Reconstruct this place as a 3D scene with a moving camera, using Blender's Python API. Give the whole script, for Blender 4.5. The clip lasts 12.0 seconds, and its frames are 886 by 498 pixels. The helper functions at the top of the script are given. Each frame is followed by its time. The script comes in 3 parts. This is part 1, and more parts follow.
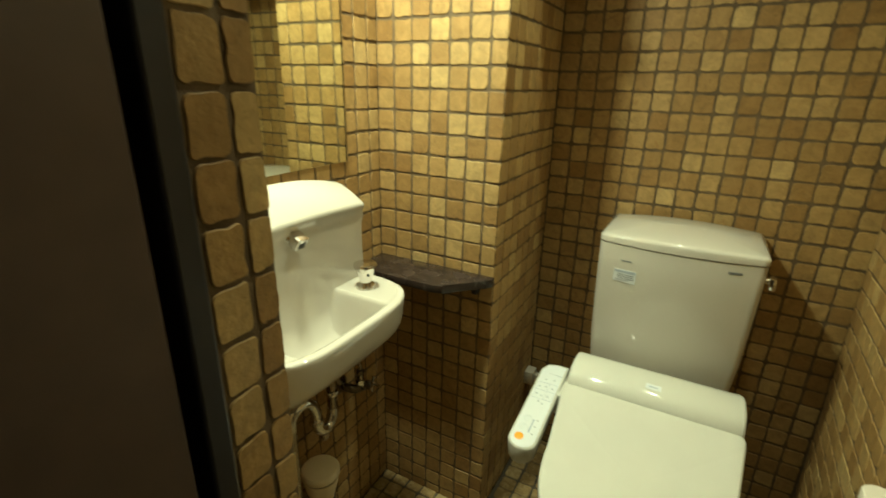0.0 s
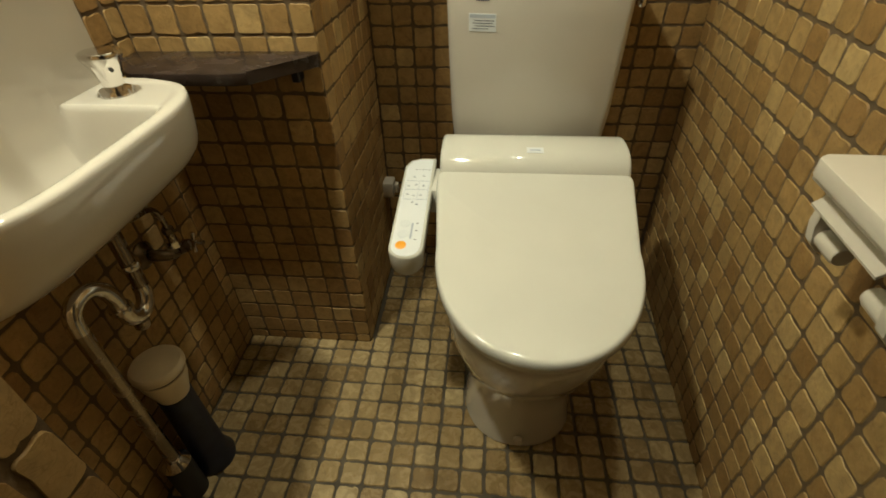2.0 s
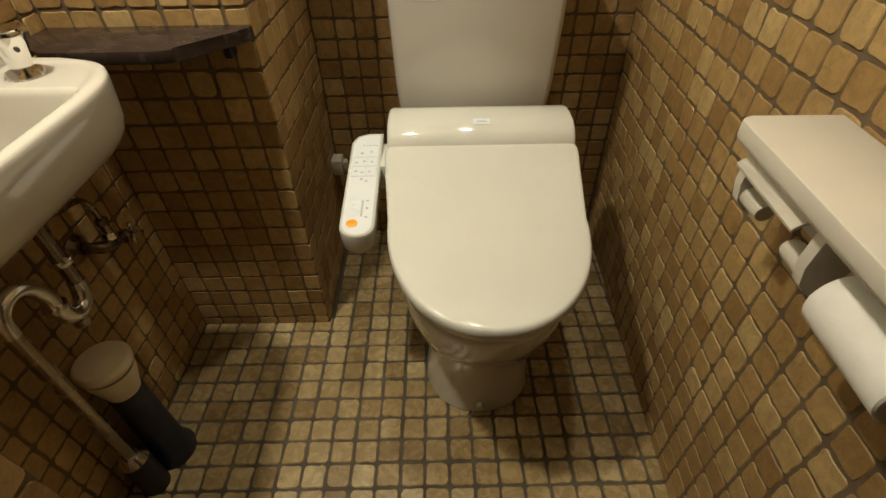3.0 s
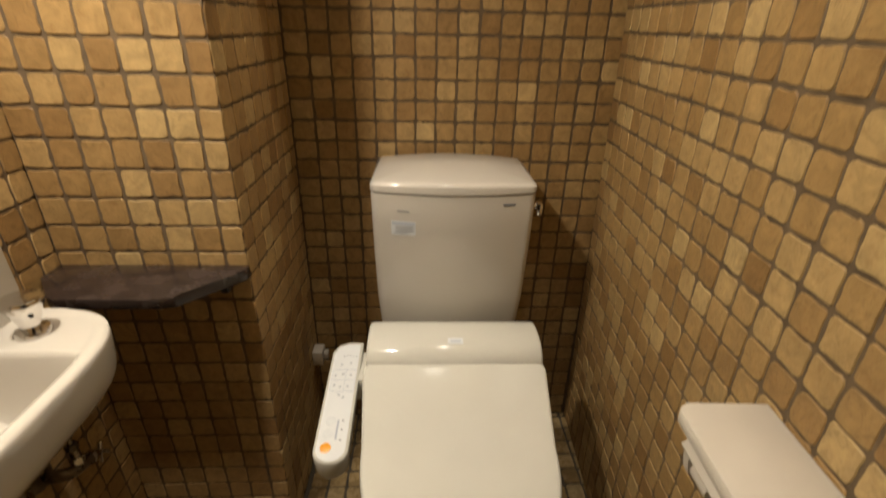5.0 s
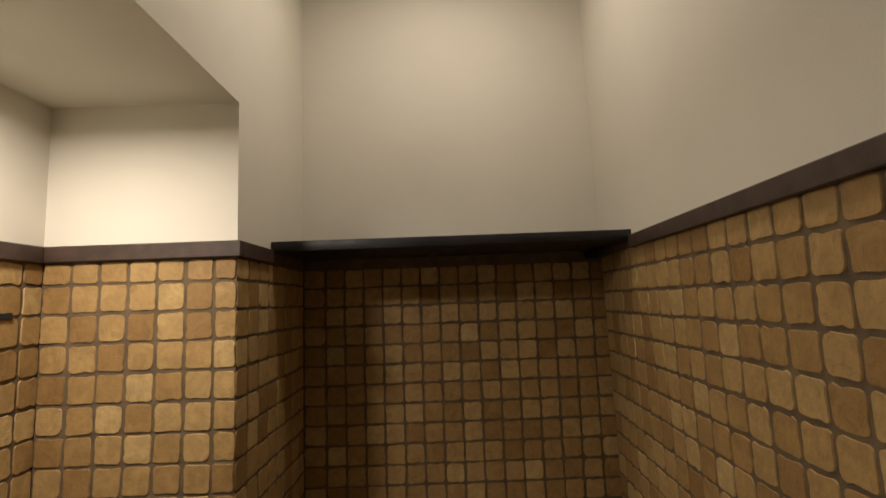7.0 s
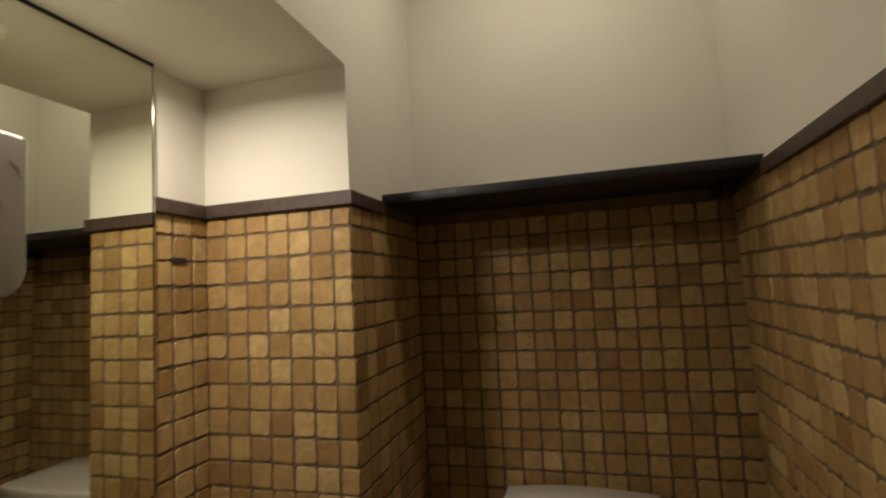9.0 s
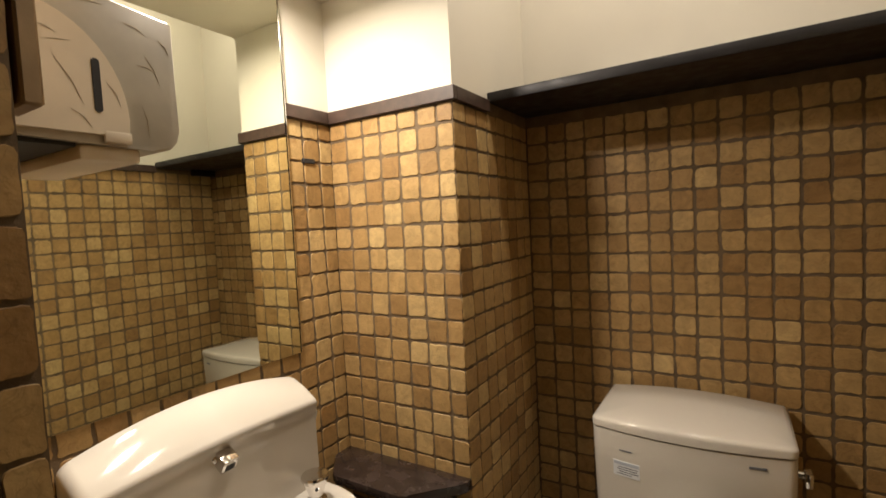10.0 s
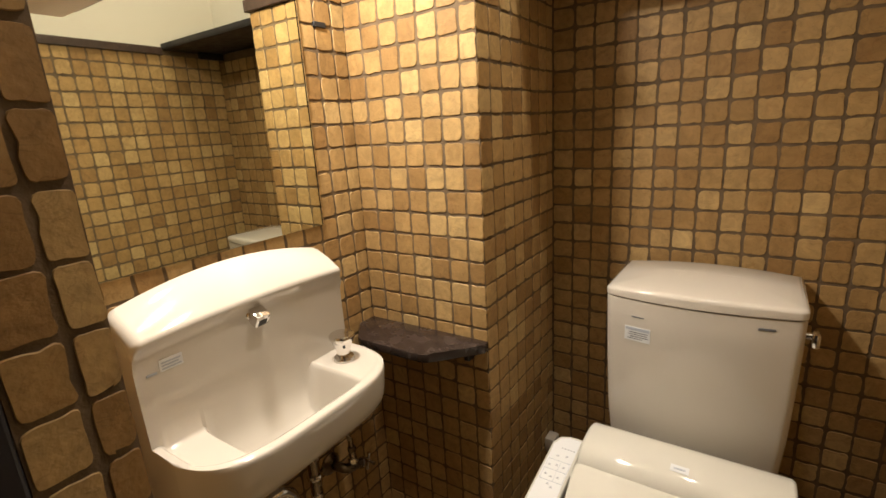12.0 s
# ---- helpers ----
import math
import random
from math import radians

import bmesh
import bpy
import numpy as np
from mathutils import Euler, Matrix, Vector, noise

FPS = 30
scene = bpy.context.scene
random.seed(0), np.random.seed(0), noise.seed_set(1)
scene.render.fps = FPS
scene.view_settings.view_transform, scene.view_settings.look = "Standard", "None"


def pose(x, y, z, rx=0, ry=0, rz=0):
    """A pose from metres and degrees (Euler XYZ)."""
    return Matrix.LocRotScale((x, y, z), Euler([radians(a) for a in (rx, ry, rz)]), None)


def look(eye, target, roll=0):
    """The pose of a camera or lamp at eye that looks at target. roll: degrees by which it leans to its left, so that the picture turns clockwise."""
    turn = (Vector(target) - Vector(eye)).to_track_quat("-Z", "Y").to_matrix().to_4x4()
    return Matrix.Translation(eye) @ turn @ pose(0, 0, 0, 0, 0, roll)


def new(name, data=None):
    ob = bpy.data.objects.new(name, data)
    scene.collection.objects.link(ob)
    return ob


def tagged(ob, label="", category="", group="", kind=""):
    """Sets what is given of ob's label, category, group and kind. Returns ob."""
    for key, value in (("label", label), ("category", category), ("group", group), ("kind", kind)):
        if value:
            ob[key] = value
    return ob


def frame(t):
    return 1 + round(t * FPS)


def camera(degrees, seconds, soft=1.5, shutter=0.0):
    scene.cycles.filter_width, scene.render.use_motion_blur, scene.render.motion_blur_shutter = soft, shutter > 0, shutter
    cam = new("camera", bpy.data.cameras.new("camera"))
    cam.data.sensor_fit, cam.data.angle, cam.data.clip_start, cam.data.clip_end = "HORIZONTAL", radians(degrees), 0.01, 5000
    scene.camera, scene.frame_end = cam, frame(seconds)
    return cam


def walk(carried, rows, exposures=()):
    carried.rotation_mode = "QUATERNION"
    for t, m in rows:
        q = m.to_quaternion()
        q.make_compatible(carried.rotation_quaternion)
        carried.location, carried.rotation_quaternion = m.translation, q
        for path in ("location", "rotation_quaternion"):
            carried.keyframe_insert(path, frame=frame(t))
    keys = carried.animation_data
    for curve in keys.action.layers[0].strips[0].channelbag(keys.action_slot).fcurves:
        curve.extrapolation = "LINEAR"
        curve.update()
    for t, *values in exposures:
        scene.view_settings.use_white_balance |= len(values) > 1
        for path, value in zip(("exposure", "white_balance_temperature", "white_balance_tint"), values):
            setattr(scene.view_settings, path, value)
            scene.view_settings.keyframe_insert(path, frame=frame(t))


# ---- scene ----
cam = camera(86.6, 12.0, shutter=0.4)
PATH = [
    (0, (0.402, -1.423, 1.239), (-0.493, 0.238, 0.573), 1.3),
    (0.5, (0.392, -1.381, 1.187), (-0.284, 0.327, 0.396), -0.5),
    (1, (0.366, -1.345, 1.115), (-0.105, 0.318, 0.108), -1.0),
    (1.5, (0.335, -1.281, 1.074), (0.042, 0.336, -0.067), -1.0),
    (2, (0.302, -1.249, 1.022), (0.133, 0.306, -0.224), -1.8),
    (2.5, (0.31, -1.253, 1.021), (0.253, 0.254, -0.292), -1.6),
    (2.7, (0.311, -1.253, 1.019), (0.286, 0.238, -0.314), -1.5),
    (4.4, (0.331, -1.219, 1.109), (0.426, 0.412, -0.046), 1.3),
    (4.5, (0.326, -1.22, 1.116), (0.42, 0.449, 0.017), 1.3),
    (5, (0.331, -1.202, 1.203), (0.411, 0.598, 0.336), 1.4),
    (5.5, (0.355, -1.207, 1.281), (0.367, 0.723, 0.758), 0.3),
    (6, (0.351, -1.223, 1.383), (0.356, 0.765, 1.159), -0.1),
    (6.5, (0.363, -1.236, 1.457), (0.371, 0.764, 1.491), -1.3),
    (6.7, (0.362, -1.241, 1.487), (0.378, 0.755, 1.605), -1.9),
    (8.4, (0.386, -1.243, 1.484), (0.286, 0.718, 1.863), -4.3),
    (8.5, (0.384, -1.242, 1.484), (0.223, 0.726, 1.803), -4.1),
    (9, (0.422, -1.243, 1.411), (-0.115, 0.678, 1.56), -3.0),
    (9.5, (0.477, -1.271, 1.359), (-0.419, 0.517, 1.339), -3.2),
    (10, (0.482, -1.249, 1.33), (-0.567, 0.45, 1.217), -3.0),
    (10.5, (0.473, -1.236, 1.31), (-0.631, 0.416, 1.085), -2.8),
    (11, (0.474, -1.23, 1.262), (-0.633, 0.394, 0.891), -2.9),
    (11.5, (0.475, -1.237, 1.257), (-0.624, 0.367, 0.789), -3.1),
    (12, (0.478, -1.258, 1.256), (-0.616, 0.34, 0.756), -3.5),
]
EXPOSURES = [(0.0, 1.0, 6500, -26), (0.5, 0.75, 6500, -21), (1.5, 0.75, 6500, -11), (2.5, 0.85, 6500, 0), (4.5, 0.76, 6500, 10), (5.5, 0.74, 6500, 14), (6.0, 0.58, 6500, 15), (6.5, -0.15, 6500, 16),
             (8.5, -0.9, 6500, 14), (9.0, -0.68, 6500, 12), (9.5, -0.02, 6500, 14), (10.0, 0.47, 6500, 15), (10.5, 0.66, 6500, 16), (11.0, 0.9, 6500, 15), (12.0, 0.98, 6500, 15)]
walk(cam, [(t, look(eye, target, roll)) for t, eye, target, roll in PATH], EXPOSURES)

# ---- light ----
world = bpy.data.worlds.new("world")
world.use_nodes = True
world.node_tree.nodes["Background"].inputs[0].default_value = (0.02, 0.017, 0.014, 1)
world.node_tree.nodes["Background"].inputs[1].default_value = 0.3
scene.world = world


def disc_lamp(name, at, watts, radius, colour, spread):
    data = bpy.data.lights.new(name, "AREA")
    data.shape, data.size, data.energy, data.color = "DISK", radius * 2, watts, colour
    data.spread = radians(spread)
    ob = new(name, data)
    ob.matrix_world = pose(*at)
    return ob


WARM = (1.0, 0.90, 0.75)
SOFFIT_LAMP = (-0.185, -0.765, 1.858)
CEILING_LAMP = (0.39, -0.43, 2.452)
disc_lamp("soffit_lamp_light", (SOFFIT_LAMP[0], SOFFIT_LAMP[1], SOFFIT_LAMP[2] - 0.004), 7.2, 0.045, WARM, 170)
disc_lamp("ceiling_lamp_light", (CEILING_LAMP[0], CEILING_LAMP[1], CEILING_LAMP[2] - 0.004), 4.9, 0.045, WARM, 176)

# ---- materials ----


def material(name, colour=(0.5, 0.5, 0.5), rough=0.5, metal=0.0, vary=0.0, scale=30.0, bump=0.0, bump_scale=200.0,
             rough_vary=0.0, coat=0.0):
    m = bpy.data.materials.new(name)
    m.use_nodes = True
    n, k = m.node_tree.nodes, m.node_tree.links
    b = n["Principled BSDF"]
    b.inputs["Base Color"].default_value = (*colour, 1)
    b.inputs["Roughness"].default_value = rough
    b.inputs["Metallic"].default_value = metal
    b.inputs["Coat Weight"].default_value = coat
    geo = n.new("ShaderNodeNewGeometry")
    if vary or rough_vary:
        no = n.new("ShaderNodeTexNoise")
        no.inputs["Scale"].default_value, no.inputs["Detail"].default_value = scale, 6
        k.new(geo.outputs["Position"], no.inputs["Vector"])
        if vary:
            r = n.new("ShaderNodeMapRange")
            r.inputs[1].default_value, r.inputs[2].default_value = 0.3, 0.7
            r.inputs[3].default_value, r.inputs[4].default_value = 1 - vary, 1 + vary
            k.new(no.outputs[0], r.inputs[0])
            mul = n.new("ShaderNodeVectorMath")
            mul.operation = "SCALE"
            mul.inputs[0].default_value = colour
            k.new(r.outputs[0], mul.inputs["Scale"])
            k.new(mul.outputs[0], b.inputs["Base Color"])
        if rough_vary:
            r = n.new("ShaderNodeMapRange")
            r.inputs[1].default_value, r.inputs[2].default_value = 0.3, 0.7
            r.inputs[3].default_value, r.inputs[4].default_value = max(0.02, rough - rough_vary), rough + rough_vary
            k.new(no.outputs[0], r.inputs[0])
            k.new(r.outputs[0], b.inputs["Roughness"])
    if bump:
        no = n.new("ShaderNodeTexNoise")
        no.inputs["Scale"].default_value, no.inputs["Detail"].default_value = bump_scale, 4
        k.new(geo.outputs["Position"], no.inputs["Vector"])
        bp = n.new("ShaderNodeBump")
        bp.inputs["Strength"].default_value, bp.inputs["Distance"].default_value = bump, 0.001
        k.new(no.outputs[0], bp.inputs["Height"])
        k.new(bp.outputs[0], b.inputs["Normal"])
    return m


def tile_material(name, dark, mid, light, rough, gain=1.0):
    """Tumbled clay tile: a tone of its own for each piece, cloudy stains, fine streaks, pitted relief."""
    m = bpy.data.materials.new(name)
    m.use_nodes = True
    n, k = m.node_tree.nodes, m.node_tree.links
    b = n["Principled BSDF"]
    geo, info = n.new("ShaderNodeNewGeometry"), n.new("ShaderNodeObjectInfo")
    add = n.new("ShaderNodeMath")
    k.new(info.outputs["Random"], add.inputs[0])
    k.new(geo.outputs["Random Per Island"], add.inputs[1])
    fr = n.new("ShaderNodeMath")
    fr.operation = "FRACT"
    k.new(add.outputs[0], fr.inputs[0])
    ramp = n.new("ShaderNodeValToRGB")
    e = ramp.color_ramp.elements
    e[0].position, e[0].color = 0.0, (*dark, 1)
    e[1].position, e[1].color = 1.0, (*light, 1)
    for p, c in ((0.22, [0.45 * a + 0.55 * q for a, q in zip(dark, mid)]), (0.5, mid), (0.88, [0.5 * a + 0.5 * q for a, q in zip(light, mid)])):
        x = e.new(p)
        x.color = (*c, 1)
    k.new(fr.outputs[0], ramp.inputs[0])
    # each piece samples its own patch of the stain
    off = n.new("ShaderNodeVectorMath")
    off.operation = "SCALE"
    off.inputs[0].default_value = (7.3, 3.1, 5.7)
    k.new(fr.outputs[0], off.inputs["Scale"])
    pos = n.new("ShaderNodeVectorMath")
    k.new(geo.outputs["Position"], pos.inputs[0])
    k.new(off.outputs[0], pos.inputs[1])
    cloud = n.new("ShaderNodeTexNoise")
    cloud.inputs["Scale"].default_value, cloud.inputs["Detail"].default_value, cloud.inputs["Distortion"].default_value = 34, 5, 1.2
    k.new(pos.outputs[0], cloud.inputs["Vector"])
    mr = n.new("ShaderNodeMapRange")
    mr.inputs[1].default_value, mr.inputs[2].default_value, mr.inputs[3].default_value, mr.inputs[4].default_value = 0.28, 0.72, 0.8, 1.18
    k.new(cloud.outputs[0], mr.inputs[0])
    mul = n.new("ShaderNodeVectorMath")
    mul.operation = "SCALE"
    k.new(ramp.outputs[0], mul.inputs[0])
    k.new(mr.outputs[0], mul.inputs["Scale"])
    # warm brown blotches
    blot = n.new("ShaderNodeTexNoise")
    blot.inputs["Scale"].default_value, blot.inputs["Detail"].default_value, blot.inputs["Distortion"].default_value = 48, 3, 0.8
    k.new(pos.outputs[0], blot.inputs["Vector"])
    br = n.new("ShaderNodeMapRange")
    br.inputs[1].default_value, br.inputs[2].default_value, br.inputs[3].default_value, br.inputs[4].default_value = 0.56, 0.76, 0.0, 0.4
    k.new(blot.outputs[0], br.inputs[0])
    mix = n.new("ShaderNodeMix")
    mix.data_type = "RGBA"
    mix.inputs[7].default_value = (dark[0] * 0.95, dark[1] * 0.82, dark[2] * 0.7, 1)
    k.new(br.outputs[0], mix.inputs[0])
    k.new(mul.outputs[0], mix.inputs[6])
    # thin darker veins
    vein = n.new("ShaderNodeTexNoise")
    vein.inputs["Scale"].default_value, vein.inputs["Detail"].default_value, vein.inputs["Distortion"].default_value = 22, 2, 2.5
    k.new(pos.outputs[0], vein.inputs["Vector"])
    dist = n.new("ShaderNodeMath")
    dist.operation = "SUBTRACT"
    dist.inputs[1].default_value = 0.5
    k.new(vein.outputs[0], dist.inputs[0])
    ab = n.new("ShaderNodeMath")
    ab.operation = "ABSOLUTE"
    k.new(dist.outputs[0], ab.inputs[0])
    vr = n.new("ShaderNodeMapRange")
    vr.inputs[1].default_value, vr.inputs[2].default_value, vr.inputs[3].default_value, vr.inputs[4].default_value = 0.0, 0.02, 0.8, 1.0
    k.new(ab.outputs[0], vr.inputs[0])
    mul2 = n.new("ShaderNodeVectorMath")
    mul2.operation = "SCALE"
    k.new(mix.outputs[2], mul2.inputs[0])
    k.new(vr.outputs[0], mul2.inputs["Scale"])
    k.new(mul2.outputs[0], b.inputs["Base Color"])
    b.inputs["Specular IOR Level"].default_value = 0.35
    rr = n.new("ShaderNodeMapRange")
    rr.inputs[3].default_value, rr.inputs[4].default_value = rough - 0.1, rough + 0.15
    k.new(cloud.outputs[0], rr.inputs[0])
    k.new(rr.outputs[0], b.inputs["Roughness"])
    fine = n.new("ShaderNodeTexNoise")
    fine.inputs["Scale"].default_value, fine.inputs["Detail"].default_value = 130, 6
    k.new(pos.outputs[0], fine.inputs["Vector"])
    bp = n.new("ShaderNodeBump")
    bp.inputs["Strength"].default_value, bp.inputs["Distance"].default_value = 0.6, 0.0015
    k.new(fine.outputs[0], bp.inputs["Height"])
    k.new(bp.outputs[0], b.inputs["Normal"])
    return m


WALL_TILE = tile_material("wall_tile_clay", (0.265, 0.152, 0.054), (0.372, 0.234, 0.09), (0.49, 0.345, 0.152), 0.48)
FLOOR_TILE = tile_material("floor_tile_clay", (0.245, 0.165, 0.072), (0.35, 0.248, 0.115), (0.45, 0.345, 0.18), 0.24)
GROUT = material("grout", (0.13, 0.09, 0.05), 0.9, vary=0.3, scale=25, bump=0.6, bump_scale=300)
FLOOR_GROUT = material("floor_grout", (0.085, 0.068, 0.045), 0.85, vary=0.35, scale=18, bump=0.5, bump_scale=300)
PAPER = material("white_wallpaper", (0.675, 0.64, 0.55), 0.75, vary=0.025, scale=5, bump=0.25, bump_scale=420)
SOFFIT_PAINT = material("ceiling_paint", (0.675, 0.64, 0.55), 0.8, vary=0.03, scale=6, bump=0.2, bump_scale=300)
DARK_WOOD = material("dark_stained_wood", (0.055, 0.033, 0.024), 0.45, vary=0.3, scale=40, bump=0.2)
BLACK_WOOD = material("black_lacquered_wood", (0.009, 0.008, 0.010), 0.5, vary=0.4, scale=30, bump=0.15, rough_vary=0.1)
SLATE = material("dark_shelf_board", (0.03, 0.02, 0.016), 0.24, vary=0.35, scale=22, bump=0.2, bump_scale=90, rough_vary=0.12)
PORCELAIN = material("ivory_porcelain", (0.55, 0.515, 0.45), 0.08, vary=0.012, scale=9, coat=0.5)
PLASTIC = material("ivory_plastic", (0.605, 0.59, 0.52), 0.07, vary=0.015, scale=12)
WHITE_PLASTIC = material("cream_plastic", (0.57, 0.52, 0.44), 0.35, vary=0.03, scale=14)
PANEL_FILM = material("pale_panel_film", (0.70, 0.715, 0.72), 0.35)
ORANGE = material("orange_button", (0.85, 0.36, 0.03), 0.4)
INK = material("grey_print", (0.13, 0.14, 0.16), 0.6)
PALE_INK = material("pale_blue_print", (0.40, 0.44, 0.5), 0.5)
SOFT_INK = material("soft_grey_print", (0.22, 0.23, 0.26), 0.6)
STICKER = material("paper_sticker", (0.66, 0.68, 0.69), 0.5, vary=0.03, scale=60)
CHROME = material("chrome", (0.72, 0.7, 0.68), 0.12, 1.0, rough_vary=0.06, scale=60)
DULL_METAL = material("worn_metal", (0.36, 0.31, 0.25), 0.24, 1.0, vary=0.12, scale=40, rough_vary=0.08)
BLACK_RUBBER = material("black_rubber", (0.015, 0.015, 0.016), 0.6)
TARNISHED = material("tarnished_brass", (0.16, 0.125, 0.085), 0.35, 1.0, vary=0.4, scale=60, rough_vary=0.15)
NAVY = material("navy_plastic", (0.012, 0.016, 0.032), 0.42, vary=0.3, scale=30)
BEIGE_CAP = material("beige_plastic", (0.74, 0.65, 0.48), 0.36, vary=0.06, scale=20)
MARBLED = material("marbled_beige_plastic", (0.8, 0.71, 0.57), 0.4, vary=0.1, scale=14)
MARBLED_GREY = material("marbled_grey_plastic", (0.5, 0.47, 0.4), 0.42, vary=0.16, scale=16)
VEIN = material("marbling_line", (0.5, 0.44, 0.33), 0.5)
TISSUE = material("toilet_tissue", (0.82, 0.79, 0.73), 0.95, vary=0.03, scale=50, bump=0.4, bump_scale=500)
BROWN_BOARD = material("brown_board", (0.3, 0.2, 0.1), 0.5, vary=0.12, scale=30, bump=0.2)
# made-up dark brown for the unseen outer walls, to bounce little light
UNSEEN_WALL = material("unseen_wall_brown", (0.12, 0.09, 0.065), 0.8, vary=0.1, scale=8, bump=0.2)
DOOR_BROWN = material("brown_door_laminate", (0.075, 0.047, 0.036), 0.5, vary=0.12, scale=20, bump=0.15)
JAMB_BLACK = material("black_door_frame", (0.012, 0.012, 0.017), 0.4, vary=0.2, scale=20)
LENS = bpy.data.materials.new("lamp_diffuser")
LENS.use_nodes = True
LENS.node_tree.nodes["Principled BSDF"].inputs["Emission Color"].default_value = (1, 0.86, 0.66, 1)
LENS.node_tree.nodes["Principled BSDF"].inputs["Emission Strength"].default_value = 6
MIRROR = bpy.data.materials.new("mirror_silver")
MIRROR.use_nodes = True
MIRROR.node_tree.nodes["Principled BSDF"].inputs["Base Color"].default_value = (0.76, 0.78, 0.67, 1)
MIRROR.node_tree.nodes["Principled BSDF"].inputs["Metallic"].default_value = 1
MIRROR.node_tree.nodes["Principled BSDF"].inputs["Roughness"].default_value = 0.015

# ---- mesh helpers ----


def finish(name, bm, mat, smooth=True, angle=40):
    """A mesh object out of a bmesh; edges sharper than the angle stay sharp."""
    bmesh.ops.recalc_face_normals(bm, faces=bm.faces)
    for f in bm.faces:
        f.smooth = smooth
    for e in bm.edges:
        if len(e.link_faces) == 2 and e.calc_face_angle() > radians(angle):
            e.smooth = False
    me = bpy.data.meshes.new(name)
    bm.to_mesh(me)
    bm.free()
    me.materials.append(mat)
    return new(name, me)


def under(ob, parent):
    ob.parent = parent
    ob.matrix_parent_inverse = Matrix.Identity(4) if parent.parent else Matrix.Translation(-parent.location)
    return ob


def part(name, bm, mat, parent, label="", smooth=True, angle=40):
    ob = under(finish(name, bm, mat, smooth, angle), parent)
    if label:
        tagged(ob, label)
    return ob


def thing(name, at, label, category, group=""):
    ob = new(name)
    ob.empty_display_size = 0.05
    ob.location = at
    return tagged(ob, label, category, group)


def structure(name, bm, mat, label="", smooth=False):
    return tagged(finish(name, bm, mat, smooth), label, kind="structure")


def box(lo, hi, bevel=0.0, segments=2, bm=None):
    bm = bm or bmesh.new()
    g = bmesh.ops.create_cube(bm, size=1)["verts"]
    for v in g:
        v.co = Vector([l + (h - l) * (c + 0.5) for l, h, c in zip(lo, hi, v.co)])
    if bevel:
        edges = list({e for v in g for e in v.link_edges})
        bmesh.ops.bevel(bm, geom=edges, offset=bevel, segments=segments, profile=0.5, affect="EDGES")
    return bm


def loft(rings, closed=True, caps=True, bm=None):
    """Skin a row of rings that have the same number of points."""
    bm = bm or bmesh.new()
    rows = [[bm.verts.new(p) for p in r] for r in rings]
    n = len(rows[0])
    for a, b in zip(rows, rows[1:]):
        for i in range(n if closed else n - 1):
            j = (i + 1) % n
            bm.faces.new((a[i], a[j], b[j], b[i]))
    if caps:
        bm.faces.new(rows[0][::-1])
        bm.faces.new(rows[-1])
    return bm


def tube(path, radius, sides=16, bm=None):
    """A round bar along a path of points."""
    path = [Vector(p) for p in path]
    rings, up = [], None
    for i, p in enumerate(path):
        d = (path[min(i + 1, len(path) - 1)] - path[max(i - 1, 0)]).normalized()
        if up is None:
            up = d.orthogonal().normalized()
        up = (up - d * up.dot(d)).normalized()
        side = d.cross(up)
        r = radius[i] if isinstance(radius, (list, tuple)) else radius
        rings.append([p + r * (math.cos(2 * math.pi * k / sides) * up + math.sin(2 * math.pi * k / sides) * side) for k in range(sides)])
    return loft(rings, bm=bm)


def lathe(profile, at, axis=(0, 0, 1), sides=28, bm=None):
    """Turn (radius, height) pairs round an axis through at."""
    z = Vector(axis).normalized()
    x = z.orthogonal().normalized()
    y = z.cross(x)
    at = Vector(at)
    rings = [[at + z * h + max(r, 1e-4) * (x * math.cos(2 * math.pi * k / sides) + y * math.sin(2 * math.pi * k / sides)) for k in range(sides)]
             for r, h in profile]
    return loft(rings, bm=bm)


def smooth_path(points, steps=8):
    """A rounded line through the given points."""
    pts = [Vector(p) for p in points]
    out = []
    for i in range(len(pts) - 1):
        a, b, c, d = pts[max(i - 1, 0)], pts[i], pts[i + 1], pts[min(i + 2, len(pts) - 1)]
        for s in range(steps):
            t = s / steps
            out.append(0.5 * ((2 * b) + (c - a) * t + (2 * a - 5 * b + 4 * c - d) * t * t + (3 * b - a - 3 * c + d) * t ** 3))
    return out + [pts[-1]]


# ---- large structure ----
SKEW, LEAN = -3.0, -0.9
LEFT, RIGHT, PILLAR_Y, TRIM_LO, TRIM_HI = -0.347, 0.776, -0.402, 1.578, 1.607
SOFFIT, CEILING, STUB_X, STUB_N, STUB_S, GAP = 1.866, 2.46, 0.045, -1.113, -1.19, 0.002
FRONT = -2.4

bm = box((LEFT - 0.1, FRONT, -0.12), (1.5, 0.15, -0.004))
floor = structure("floor", bm, FLOOR_GROUT, "dark grout bed of the tiled floor")

